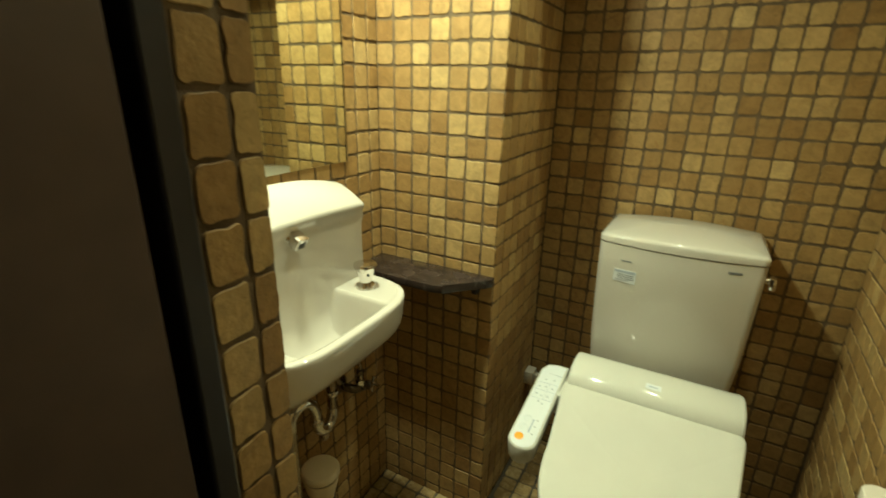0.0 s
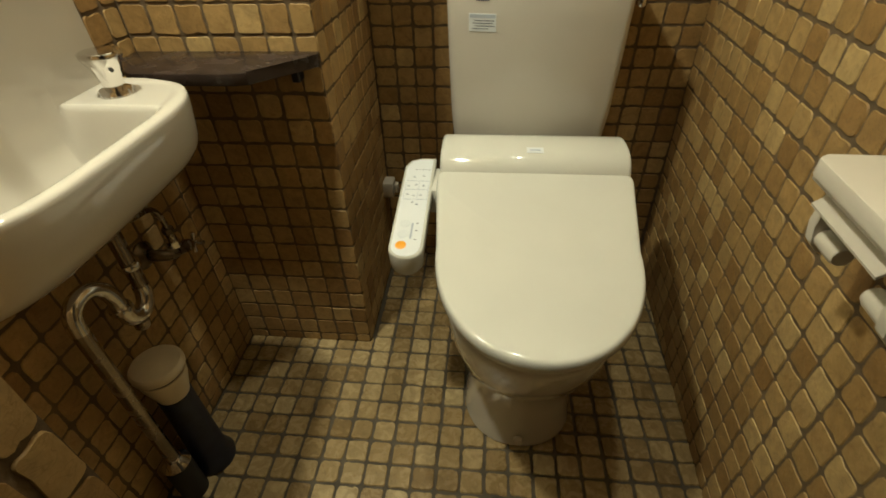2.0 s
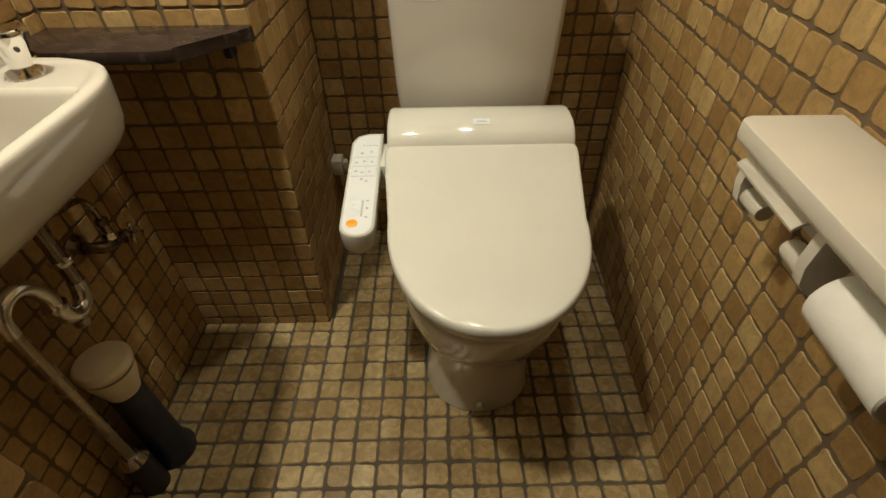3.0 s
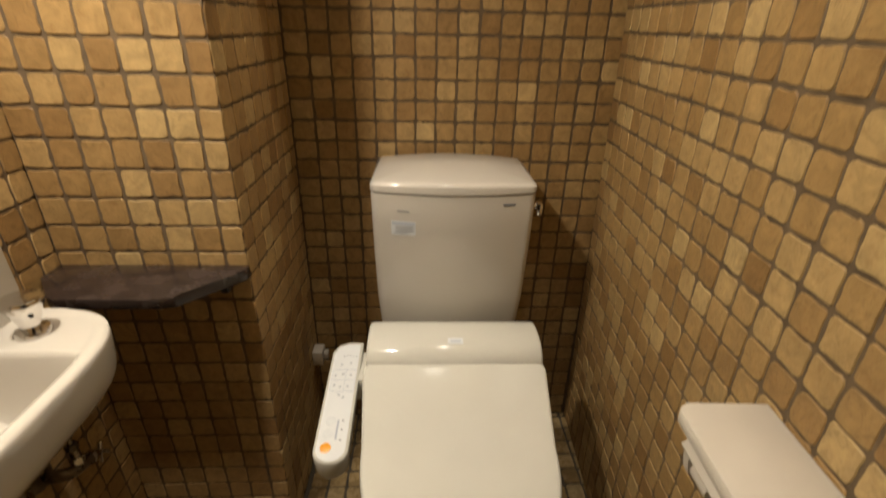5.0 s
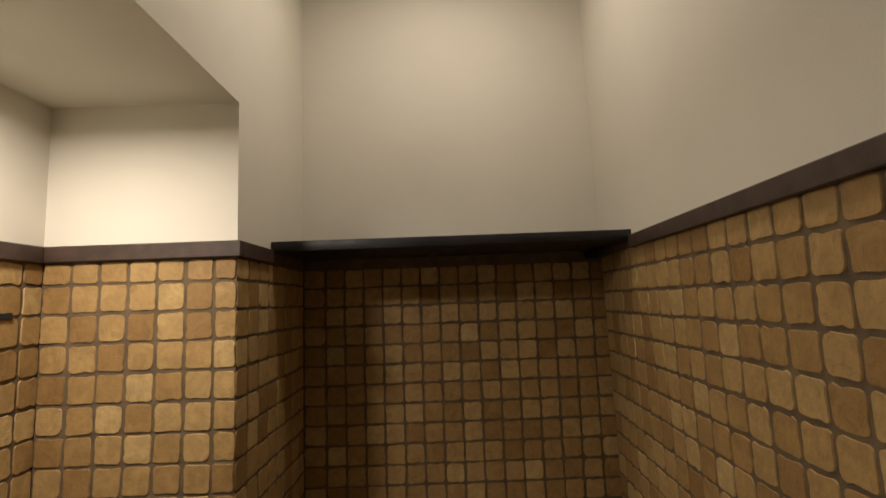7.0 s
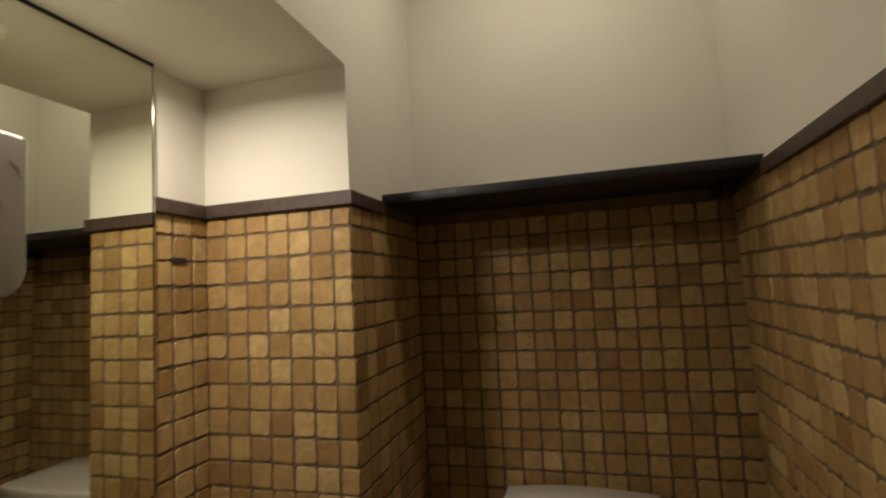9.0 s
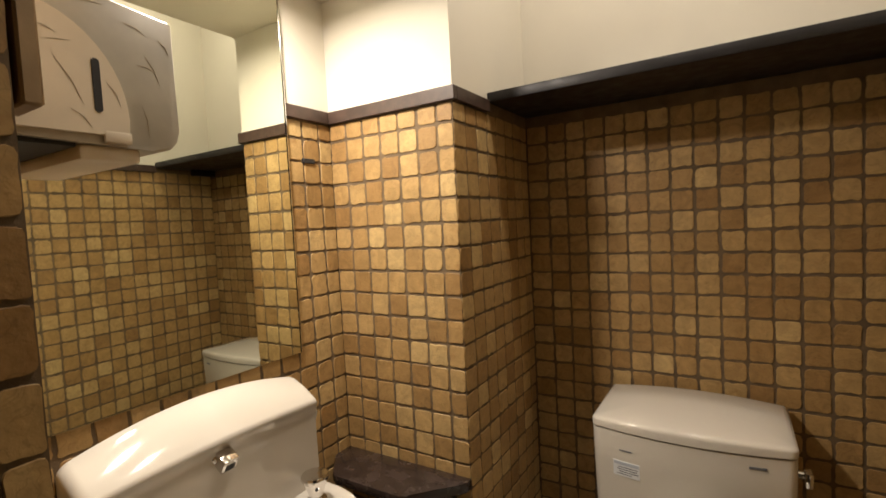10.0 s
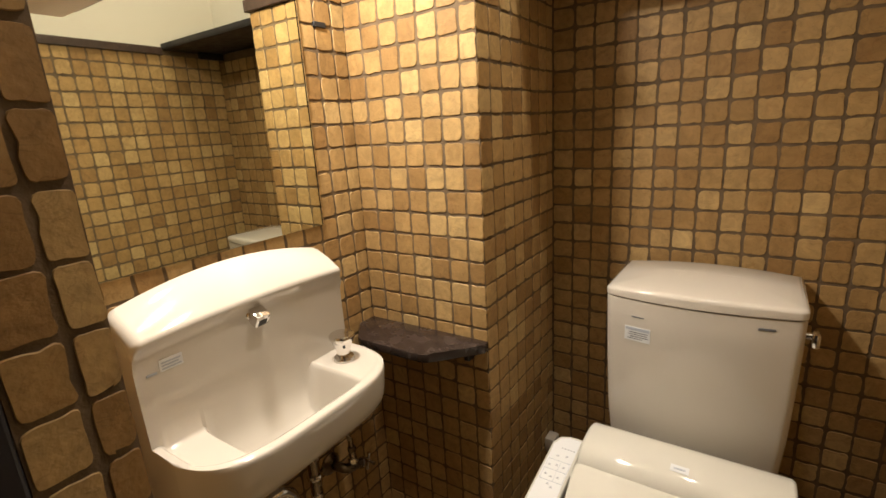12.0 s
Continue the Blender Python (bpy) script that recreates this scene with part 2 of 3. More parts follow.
wall_back = structure("wall_back", box((-0.5, GAP, -0.12), (RIGHT + 0.12, 0.12, TRIM_HI)), GROUT, "grout bed of the tiled back wall")
wall_back_upper = structure("wall_back_upper", box((-0.5, 0.0, TRIM_HI + 0.001), (RIGHT + 0.12, 0.12, CEILING + 0.1)), PAPER, "white papered upper back wall")
wall_right = structure("wall_right", box((RIGHT + GAP, -1.25, -0.12), (RIGHT + 0.12, GAP, TRIM_HI)), GROUT, "grout bed of the tiled side wall")
wall_right_upper = structure("wall_right_upper", box((RIGHT, -1.25, TRIM_HI + 0.001), (RIGHT + 0.12, 0.0, CEILING + 0.1)), PAPER, "white papered upper side wall")
wall_left = structure("wall_left", box((-0.5, STUB_S, -0.12), (LEFT - GAP, PILLAR_Y + 0.05, TRIM_HI)), GROUT, "grout bed of the tiled wall behind the basin")
wall_left_upper = structure("wall_left_upper", box((-0.5, STUB_S, TRIM_HI + 0.001), (LEFT, PILLAR_Y, CEILING + 0.1)), PAPER, "white papered wall above the basin")
pillar = structure("wall_pillar", box((LEFT, PILLAR_Y + GAP, -0.12), (-GAP, GAP, TRIM_HI)), GROUT, "grout bed of the tiled pillar")
structure("wall_pillar_upper", box((LEFT, PILLAR_Y, TRIM_HI + 0.001), (0, 0.0, CEILING + 0.1)), PAPER, "white papered top of the pillar")
stub = structure("wall_stub", box((LEFT, STUB_S, -0.12), (STUB_X - GAP, STUB_N - GAP, 2.2)), GROUT, "grout bed of the tiled door pier")
structure("ceiling_soffit", box((LEFT, STUB_S, SOFFIT), (0, PILLAR_Y, CEILING + 0.1)), SOFFIT_PAINT, "low painted soffit over the basin")
structure("ceiling", box((-0.6, FRONT - 0.1, CEILING), (1.6, 0.0, CEILING + 0.1)), SOFFIT_PAINT, "painted ceiling")
# unseen walls added outside the door; the brown ones soak up bounced light
structure("wall_unseen_left", box((-0.6, FRONT, 0), (-0.5, STUB_S - 0.05, CEILING)), UNSEEN_WALL)
structure("wall_unseen_right", box((1.4, FRONT, 0), (1.5, -1.25, CEILING)), UNSEEN_WALL)
structure("wall_unseen_far", box((-0.6, FRONT - 0.1, 0), (1.5, FRONT, CEILING)), UNSEEN_WALL)
structure("wall_unseen_jamb", box((RIGHT + 0.12, -1.35, 0), (1.4, -1.25, CEILING)), UNSEEN_WALL)
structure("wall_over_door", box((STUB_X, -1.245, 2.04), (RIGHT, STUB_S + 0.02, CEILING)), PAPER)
structure("wall_unseen_pier", box((-0.5, -1.235, 0), (-0.021, STUB_S, CEILING)), UNSEEN_WALL)


# the side wall runs slightly out of square
SQUARE = Matrix.Translation((RIGHT, -0.24, 1.62)) @ pose(0, 0, 0, 0, LEAN, SKEW) @ Matrix.Translation((-RIGHT, 0.24, -1.62))
wall_right.matrix_basis = SQUARE
wall_right_upper.matrix_basis = SQUARE

# trim
structure("trim_pillar_front", box((LEFT, PILLAR_Y - 0.009, TRIM_LO), (0.009, PILLAR_Y + 0.004, TRIM_HI), 0.0015, 1), DARK_WOOD, "dark stained timber dado trim")
structure("trim_pillar_side", box((-0.004, PILLAR_Y + 0.005, TRIM_LO), (0.009, -0.242, TRIM_HI), 0.0015, 1), DARK_WOOD, "dark stained timber dado trim")
structure("trim_left", box((LEFT - 0.004, -0.54, TRIM_LO), (LEFT + 0.009, PILLAR_Y - 0.0095, TRIM_HI), 0.0015, 1), DARK_WOOD, "dark stained timber dado trim")
trim_right = structure("trim_right", box((RIGHT - 0.009, -1.245, TRIM_LO + 0.007), (RIGHT + 0.004, -0.242, TRIM_HI + 0.005), 0.0015, 1), DARK_WOOD, "dark stained timber dado trim")
trim_right.matrix_basis = SQUARE

# ---- door ----
door = structure("door_1", box((0.005, -1.98, 0.012), (0.043, -1.231, 2.02), 0.002, 1), DOOR_BROWN, "dark brown door standing open")
jamb = structure("door_frame", box((-0.02, -1.216, 0.0), (STUB_X + 0.002, STUB_S - 0.001, 2.04), 0.003, 2), JAMB_BLACK, "black painted door jamb")
structure("door_frame_right", box((RIGHT - 0.02, -1.252, 0.0), (RIGHT + 0.02, STUB_S - 0.001, 2.04), 0.003, 2), JAMB_BLACK, "black painted door jamb")

# ---- lamps ----


def downlight(at, label):
    t = thing("downlight", at, label, "ceiling light", "downlights")
    part("lens", lathe([(0.0, 0.0), (0.05, 0.0), (0.05, 0.004), (0.0, 0.004)], (at[0], at[1], at[2])), LENS, t, "glowing white lens")
    part("trim_ring", lathe([(0.051, 0.008), (0.051, -0.002), (0.058, -0.004), (0.066, 0.002), (0.066, 0.008)], at), SOFFIT_PAINT, t, "painted ring")
    return t


downlight((SOFFIT_LAMP[0], SOFFIT_LAMP[1], SOFFIT - 0.003), "round recessed downlight glowing in the soffit over the basin")
downlight((CEILING_LAMP[0], CEILING_LAMP[1], CEILING - 0.003), "round recessed downlight glowing in the high ceiling")

# ---- dark shelf over the toilet ----
t = thing("wall_shelf", (0.39, -0.12, 1.606), "black lacquered timber shelf spanning the alcove above the toilet", "shelf")
part("board", box((0.001, -0.234, 1.6035), (RIGHT + 0.012, -0.001, 1.6245), 0.001, 1), BLACK_WOOD, t)
part("dark_block", box((0.744, -0.11, 1.578), (0.758, -0.006, 1.6033), 0.0015, 1), BLACK_WOOD, t, "small dark block under the board")
part("front_edge", box((0.001, -0.24, 1.603), (RIGHT + 0.012, -0.2342, 1.625), 0.0015, 2), BLACK_WOOD, t, "black edging strip")

# ---- corner shelf on the pillar ----
t = thing("corner_shelf", (-0.17, -0.46, 0.765), "dark brown worn shelf board with cut corners on the pillar", "shelf")
outline = [(LEFT + 0.002, -0.403), (0.002, -0.403), (0.003, -0.425), (-0.012, -0.436), (-0.085, -0.52), (-0.105, -0.527), (-0.275, -0.527), (-0.29, -0.52), (LEFT + 0.002, -0.455)]
bm = loft([[(x, y, 0.762) for x, y in outline], [(x, y, 0.783) for x, y in outline]])
bmesh.ops.bevel(bm, geom=[e for e in bm.edges], offset=0.003, segments=2, profile=0.5, affect="EDGES")
part("board", bm, SLATE, t, angle=30)
bm = box((-0.05, -0.43, 0.735), (-0.035, -0.403, 0.762), 0.002, 1)
part("bracket", bm, BLACK_WOOD, t, "small dark bracket")

# ---- mirror ----
t = thing("mirror", (-0.34, -0.77, 1.055), "frameless wall mirror with polished edges over the basin", "mirror")
part("glass", box((LEFT - 0.002, -1.0, 1.057), (-0.340, -0.541, 1.861), 0.0012, 1), MIRROR, t, smooth=False)
part("top_channel", box((LEFT, -1.0, 1.8615), (-0.337, -0.5405, 1.8655)), BLACK_RUBBER, t, "thin dark top channel")
part("edge_strip", box((LEFT, -1.003, 1.057), (-0.338, -1.0005, 1.861)), CHROME, t, "polished edge")
part("edge_strip", box((LEFT, -0.5405, 1.057), (-0.338, -0.5385, 1.861)), CHROME, t, "polished edge")

# ---- wash basin ----
YC, HALF = -0.776, 0.217


def step(a, b, x):
    s = min(1, max(0, (x - a) / (b - a)))
    return s * s * (3 - 2 * s)


def basin_section(u):
    a = min(1.0, abs(u) / HALF)
    round_end = math.sqrt(max(0.0, 1 - max(0.0, (a - 0.93) / 0.07) ** 2))
    back = LEFT + 0.001
    reach = 0.232 * max(0.0, 1 - (abs(u) / (HALF + 0.004)) ** 4.2) ** (1 / 4.2)
    splash = 0.077 - 0.02 * (1 - round_end)
    xf = back + max(splash + 0.004, reach)
    w = xf - back
    dip = step(splash + 0.004, 0.17, w) * (1 - step(HALF - 0.024, HALF - 0.009, abs(u)))
    deep = dip * (0.008 * (1 - step(0.07, 0.1, u)) + 0.1 * step(-0.135, -0.112, u) * (1 - step(0.082, 0.112, u)))
    lip = dip * (1 - 0.85 * step(0.08, 0.11, u))
    rim, low = 0.787, 0.648 + 0.02 * (1 - round_end)
    arc = -0.032 * a ** 2 - 0.012 * (1 - round_end)
    xs = back + 0.058
    xi = max(xs + 0.004, xf - 0.02)
    p = [(back, low)]
    for f, h in ((0.1, 0.0), (0.35, 0.02), (0.58, 0.075), (0.74, 0.155), (0.84, 0.245), (0.905, 0.345), (0.945, 0.45), (0.968, 0.56), (0.982, 0.68), (0.992, 0.8), (1.0, 0.915), (0.998, 0.962), (0.988, 0.989)):
        f += (1 - f) * 0.5 * a ** 4 * step(0.0, 0.5, h)
        p.append((back + w * f, low + (rim - low) * h))
    p.append((xf - min(0.014, w * 0.1), rim))
    p.append((xi, rim - 0.002 * lip))
    p.append((xi - min(0.004, (xi - xs) * 0.2), rim - 0.008 * lip - deep * 0.12))
    for f, h in ((0.06, 0.45), (0.14, 0.8), (0.28, 0.96), (0.5, 1.0), (0.75, 0.97), (0.92, 0.8)):
        p.append((xi + (xs - xi) * f, rim - 0.008 * lip - deep * h))
    p.append((xs + 0.001, rim - 0.006 * lip - deep * 0.3))
    top_f, top_b = 0.974 - 0.008 * a ** 2 - 0.012 * (1 - round_end), 1.04 + arc
    p.append((xs, rim + 0.03))
    p.append((xs - 0.001, rim + 0.1))
    p.append((xs - 0.0005, top_f - 0.034))
    p.append((xs + 0.006, top_f - 0.016))
    p.append((back + splash - 0.003, top_f - 0.007))
    p.append((back + splash, top_f))
    p.append((back + splash - 0.005, top_f + 0.007))
    p.append((back + splash * 0.55, top_f + (top_b - top_f) * 0.6))
    p.append((back + 0.012, top_b - 0.003))
    p.append((back + 0.003, top_b))
    p.append((back, top_b - 0.003))
    return [(x, YC + u, z) for x, z in p]


us = sorted({round(HALF * math.sin(math.pi / 2 * (k / 40)), 5) for k in range(-40, 41)} | {round(-0.14 + 0.003 * k, 5) for k in range(11)} | {round(0.08 + 0.003 * k, 5) for k in range(12)})
basin = thing("wash_basin", (LEFT, YC, 0.62), "ivory porcelain wall-hung hand basin with a tall splashback", "basin")
part("bowl", loft([basin_section(u) for u in us]), PORCELAIN, basin, angle=60)
st = part("sticker", box((LEFT + 0.0575, -0.955, 0.905), (LEFT + 0.0595, -0.918, 0.925)), STICKER, basin, "small printed sticker")
for i in range(3):
    part("print_line", box((LEFT + 0.0595, -0.952, 0.908 + 0.005 * i), (LEFT + 0.0599, -0.921 - 0.004 * (i % 2), 0.9105 + 0.005 * i)), PALE_INK, st)
part("print_line", box((LEFT + 0.0575, -0.976, 0.905), (LEFT + 0.0595, -0.96, 0.909)), PALE_INK, basin, "grey printed mark")

# spout and push knob
t = thing("wall_tap", (-0.295, -0.776, 0.93), "chrome spout on the splashback of the basin", "tap")
SPOUT = Matrix.Translation((LEFT + 0.053, -0.776, 0.944)) @ pose(0, 0, 0, 0, 30, 0)
bm = box((0.0, -0.0145, -0.014), (0.032, 0.0145, 0.013), 0.002, 2)
bm.transform(SPOUT)
nozzle = part("nozzle", bm, CHROME, t, angle=30)
# thin black plate on the nozzle paints the shaded inside of its mouth
bm = box((0.031, -0.009, -0.0105), (0.0325, 0.009, 0.004), 0.0005, 1)
bm.transform(SPOUT)
part("outlet_shade", bm, BLACK_RUBBER, nozzle, "black square plate standing for the shaded mouth", smooth=False)
part("rosette", lathe([(0.0, 0.0), (0.02, 0.0), (0.02, 0.0015), (0.017, 0.0035), (0.0, 0.0035)], (LEFT + 0.057, -0.776, 0.945), (1, 0, 0)), CHROME, t)
t = thing("push_tap", (-0.232, -0.622, 0.786), "chrome push tap standing on the basin ledge", "tap")
part("base", lathe([(0.0, 0.0), (0.023, 0.0), (0.0235, 0.004), (0.021, 0.012), (0.013, 0.015), (0.0, 0.015)], (-0.232, -0.622, 0.7815)), CHROME, t)
part("knob", lathe([(0.0, 0.0), (0.013, 0.0), (0.015, 0.012), (0.021, 0.03), (0.0275, 0.042), (0.0275, 0.047), (0.0255, 0.0495), (0.0, 0.051)], (-0.232, -0.622, 0.7955)), CHROME, t)
part("mark", lathe([(0.0, 0.0), (0.003, 0.0), (0.003, 0.002), (0.0, 0.002)], (-0.2155, -0.634, 0.823), (0.8, -0.6, 0)), INK, t, "small dark dot")

# ---- pipes under the basin ----
t = thing("drain_pipe", (-0.29, -0.83, 0.0), "worn chrome trap and waste pipe below the basin", "pipe")
part("tailpiece", tube([(-0.285, -0.7, 0.66), (-0.285, -0.702, 0.475)], 0.0125), DULL_METAL, t)
part("collar", lathe([(0.0, 0.0), (0.0165, 0.0), (0.018, 0.003), (0.018, 0.008), (0.0165, 0.011), (0.0, 0.011)], (-0.285, -0.7015, 0.52)), CHROME, t)
part("trap_bend", tube(smooth_path([(-0.285, -0.702, 0.482), (-0.285, -0.704, 0.462), (-0.285, -0.714, 0.445), (-0.285, -0.732, 0.439), (-0.285, -0.749, 0.449), (-0.285, -0.756, 0.468), (-0.285, -0.7575, 0.484)]), 0.0145), CHROME, t)
part("trap_plug", lathe([(0.0, 0.0), (0.0115, 0.0), (0.0135, 0.003), (0.0135, 0.016), (0.0, 0.016)], (-0.285, -0.738, 0.415)), DULL_METAL, t)
part("collar", lathe([(0.0, 0.0), (0.0175, 0.0), (0.0185, 0.005), (0.0175, 0.012), (0.0, 0.012)], (-0.285, -0.7575, 0.472)), CHROME, t)
part("waste_bend", tube(smooth_path([(-0.285, -0.7575, 0.482), (-0.285, -0.759, 0.505), (-0.286, -0.768, 0.53), (-0.287, -0.787, 0.546), (-0.289, -0.81, 0.546), (-0.291, -0.826, 0.53), (-0.292, -0.83, 0.5)]), 0.013), CHROME, t)
part("down_pipe", tube([(-0.292, -0.83, 0.505), (-0.294, -0.83, 0.3), (-0.296, -0.829, 0.12)], 0.0125), DULL_METAL, t)
part("flange", lathe([(0.0, 0.0), (0.026, 0.0), (0.028, 0.003), (0.024, 0.011), (0.0155, 0.02), (0.0, 0.02)], (-0.296, -0.829, 0.11)), CHROME, t)
part("floor_socket", lathe([(0.027, -0.002), (0.027, 0.11), (0.0, 0.11)], (-0.296, -0.829, 0.0)), BLACK_RUBBER, t, "black pipe socket")

t = thing("stop_valve", (-0.31, -0.58, 0.45), "tarnished dark stop valve on the wall under the basin", "valve")
part("rosette", lathe([(0.0, 0.0), (0.028, 0.0), (0.028, 0.003), (0.02, 0.008), (0.014, 0.018), (0.0, 0.018)], (LEFT + 0.001, -0.608, 0.466), (1, 0, 0)), TARNISHED, t)
part("body", tube(smooth_path([(LEFT + 0.012, -0.608, 0.466), (-0.318, -0.603, 0.463), (-0.304, -0.59, 0.456), (-0.3, -0.565, 0.45), (-0.298, -0.548, 0.445)]), 0.0115), TARNISHED, t)
part("bonnet", lathe([(0.0, 0.0), (0.013, 0.0), (0.014, 0.004), (0.012, 0.014), (0.008, 0.02), (0.0, 0.02)], (-0.2985, -0.552, 0.446), (0.05, 0.95, -0.3)), DULL_METAL, t)
handle = part("handle", lathe([(0.0, 0.0), (0.0065, 0.0), (0.0065, 0.012), (0.0, 0.012)], (-0.2975, -0.534, 0.44), (0.05, 0.95, -0.3)), CHROME, t)
for d in ((0, 0.3, 0.95), (1, 0, 0)):
    d = Vector(d) * 0.021
    c = Vector((-0.297, -0.526, 0.437))
    part("cross_bar", tube([c - d, c - d * 0.5, c + d * 0.5, c + d], [0.0055, 0.004, 0.004, 0.0055]), CHROME, handle)
part("nut", lathe([(0.0, 0.0), (0.012, 0.0), (0.012, 0.014), (0.0, 0.014)], (-0.301, -0.572, 0.463), sides=6), CHROME, t, smooth=False)
part("neck", tube([(-0.301, -0.572, 0.45), (-0.301, -0.572, 0.502)], 0.0085), DULL_METAL, t)
part("nut", lathe([(0.0, 0.0), (0.0105, 0.0), (0.0105, 0.012), (0.0, 0.012)], (-0.301, -0.572, 0.495), sides=6), TARNISHED, t, smooth=False)
part("supply_tube", tube(smooth_path([(-0.301, -0.572, 0.5), (-0.301, -0.574, 0.53), (-0.3, -0.586, 0.556), (-0.297, -0.612, 0.57), (-0.292, -0.65, 0.58), (-0.287, -0.672, 0.6), (-0.285, -0.678, 0.66)]), 0.0055), DULL_METAL, t, "thin supply tube")

# ---- lidded pot under the basin ----
PX, PY = -0.288, -0.757
t = thing("lidded_pot", (PX, PY, 0.0), "tall navy plastic pot with a beige cap beside the waste pipe", "brush holder")
part("pot", lathe([(0.0, 0.001), (0.046, 0.001), (0.047, 0.012), (0.036, 0.04), (0.032, 0.2), (0.032, 0.247), (0.0, 0.247)], (PX, PY, 0)), NAVY, t)
part("neck", lathe([(0.0, 0.247), (0.03, 0.247), (0.034, 0.265), (0.042, 0.295), (0.043, 0.31), (0.0, 0.31)], (PX, PY, 0)), BEIGE_CAP, t)
part("cap", lathe([(0.0, 0.316), (0.044, 0.316), (0.0475, 0.321), (0.0475, 0.331), (0.043, 0.337), (0.0, 0.342)], (PX, PY, 0)), BEIGE_CAP, t, "round beige cap")
# solid black disc fills the gap, in place of the shade under the cap
part("gap_shade", lathe([(0.0, 0.3102), (0.04, 0.3102), (0.04, 0.3158), (0.0, 0.3158)], (PX, PY, 0)), BLACK_RUBBER, t, "black disc standing in for the shaded gap under the cap")

# ---- toilet ----
TX = 0.398
toilet = thing("toilet", (TX, -0.45, 0.0), "ivory porcelain toilet with closed washlet lid and high cistern", "toilet")


def d_ring(half, front, back, z, n=48, power=2.3, tilt=0.0, flare=0.0, corner=7.0, reach=1.06):
    """An outline that is square at the back and round at the front."""
    out = []
    mid = front + half * reach
    for k in range(n):
        a = 2 * math.pi * k / n
        c, s = math.cos(a), math.sin(a)
        if s < 0:
            x, y = half * math.copysign(abs(c) ** (2 / power), c), mid + (mid - front) * -abs(s) ** (2 / power)
        else:
            q = corner
            x, y = half * math.copysign(abs(c) ** (2 / q), c), mid + (back - mid) * abs(s) ** (2 / q)
            x *= 1 + flare * (y - mid) / (back - mid)
        out.append((TX + x, y, z + tilt * (y - front)))
    return out


part("bowl", loft([d_ring(0.118, -0.672, -0.2, 0.0, power=2.2), d_ring(0.126, -0.682, -0.19, 0.004, power=2.2), d_ring(0.124, -0.68, -0.19, 0.02, power=2.2),
                   d_ring(0.116, -0.668, -0.18, 0.1, power=2.2), d_ring(0.114, -0.668, -0.17, 0.16, power=2.2), d_ring(0.124, -0.69, -0.16, 0.2, reach=1.12), d_ring(0.145, -0.735, -0.15, 0.26, power=2.2, reach=1.18),
                   d_ring(0.16, -0.768, -0.14, 0.33, power=2.15, reach=1.24), d_ring(0.167, -0.786, -0.13, 0.39, power=2.12, reach=1.28), d_ring(0.169, -0.79, -0.13, 0.415, power=2.12, reach=1.3), d_ring(0.164, -0.785, -0.135, 0.424, power=2.12, reach=1.3)]), PORCELAIN, toilet, angle=50)
part("bolt_cap", lathe([(0.0, 0.012), (0.008, 0.01), (0.011, 0.0), (0.0, -0.002)][::-1], (TX - 0.003, -0.682, 0.03), (0, -1, 0.25)), PORCELAIN, toilet)
T = 0.12
SEAT = [d_ring(h, f, -0.415, z, n=72, power=2.14, reach=1.3, tilt=k) for h, f, z, k in ((0.166, -0.793, 0.424, 0.06), (0.172, -0.803, 0.429, 0.1), (0.173, -0.805, 0.439, 0.1), (0.169, -0.8, 0.444, 0.1))]
part("seat", loft(SEAT), PLASTIC, toilet, angle=50)
LID = [d_ring(h, f, b, z, n=72, power=2.14, reach=1.3, tilt=T * k, flare=0.085, corner=22.0) for h, f, b, z, k in ((0.1725, -0.806, -0.413, 0.447, 0.9), (0.178, -0.815, -0.409, 0.4495, 1), (0.181, -0.819, -0.407, 0.456, 1), (0.1808, -0.8185, -0.407, 0.462, 1))]
edge_ring = LID[-1]
for k, rise in ((0.996, 0.0042), (0.988, 0.0078), (0.977, 0.0098), (0.96, 0.0106), (0.92, 0.0109), (0.88, 0.0112), (0.84, 0.0114), (0.8, 0.0116), (0.75, 0.0118), (0.7, 0.0119), (0.6, 0.0121), (0.5, 0.0123), (0.4, 0.0124), (0.3, 0.0125), (0.1, 0.0126)):
    LID.append([(TX + (x - TX) * k, -0.6 + (y + 0.6) * k, 0.462 + rise + T * (-0.6 + (y + 0.6) * k + 0.8185)) for x, y, z in edge_ring])
# the lid curves up towards its hinge
LID = [[(x, y, z + 1.15 * max(0.0, y + 0.58) ** 2) for x, y, z in ring] for ring in LID]
part("lid", loft(LID), PLASTIC, toilet, "closed glossy ivory lid", angle=50)


def hump_ring(x, k):
    ring = []
    for i in range(28):
        a = 2 * math.pi * i / 28
        c, s = math.cos(a), math.sin(a)
        y = -0.342 + k * 0.077 * math.copysign(abs(c) ** 0.75, c)
        z = 0.52 + (k * 0.067 * abs(s) ** 0.8 if s > 0 else -0.09 * abs(s) ** 0.5)
        ring.append((x, y, z))
    return ring


hump = part("washlet_unit", loft([hump_ring(TX + d, k) for d, k in ((-0.189, 0.86), (-0.1885, 0.93), (-0.186, 0.975), (-0.181, 1.0), (0.0, 1.0), (0.181, 1.0), (0.186, 0.975), (0.1885, 0.93), (0.189, 0.86))]), PLASTIC, toilet, "rounded ivory washlet housing", angle=50)
plate = []
for k in range(6):
    a = radians(103 + 2.5 * k)
    c, d = math.cos(a), math.sin(a)
    plate.append((-0.342 + 0.0775 * math.copysign(abs(c) ** 0.75, c), 0.5206 + 0.0675 * abs(d) ** 0.8))
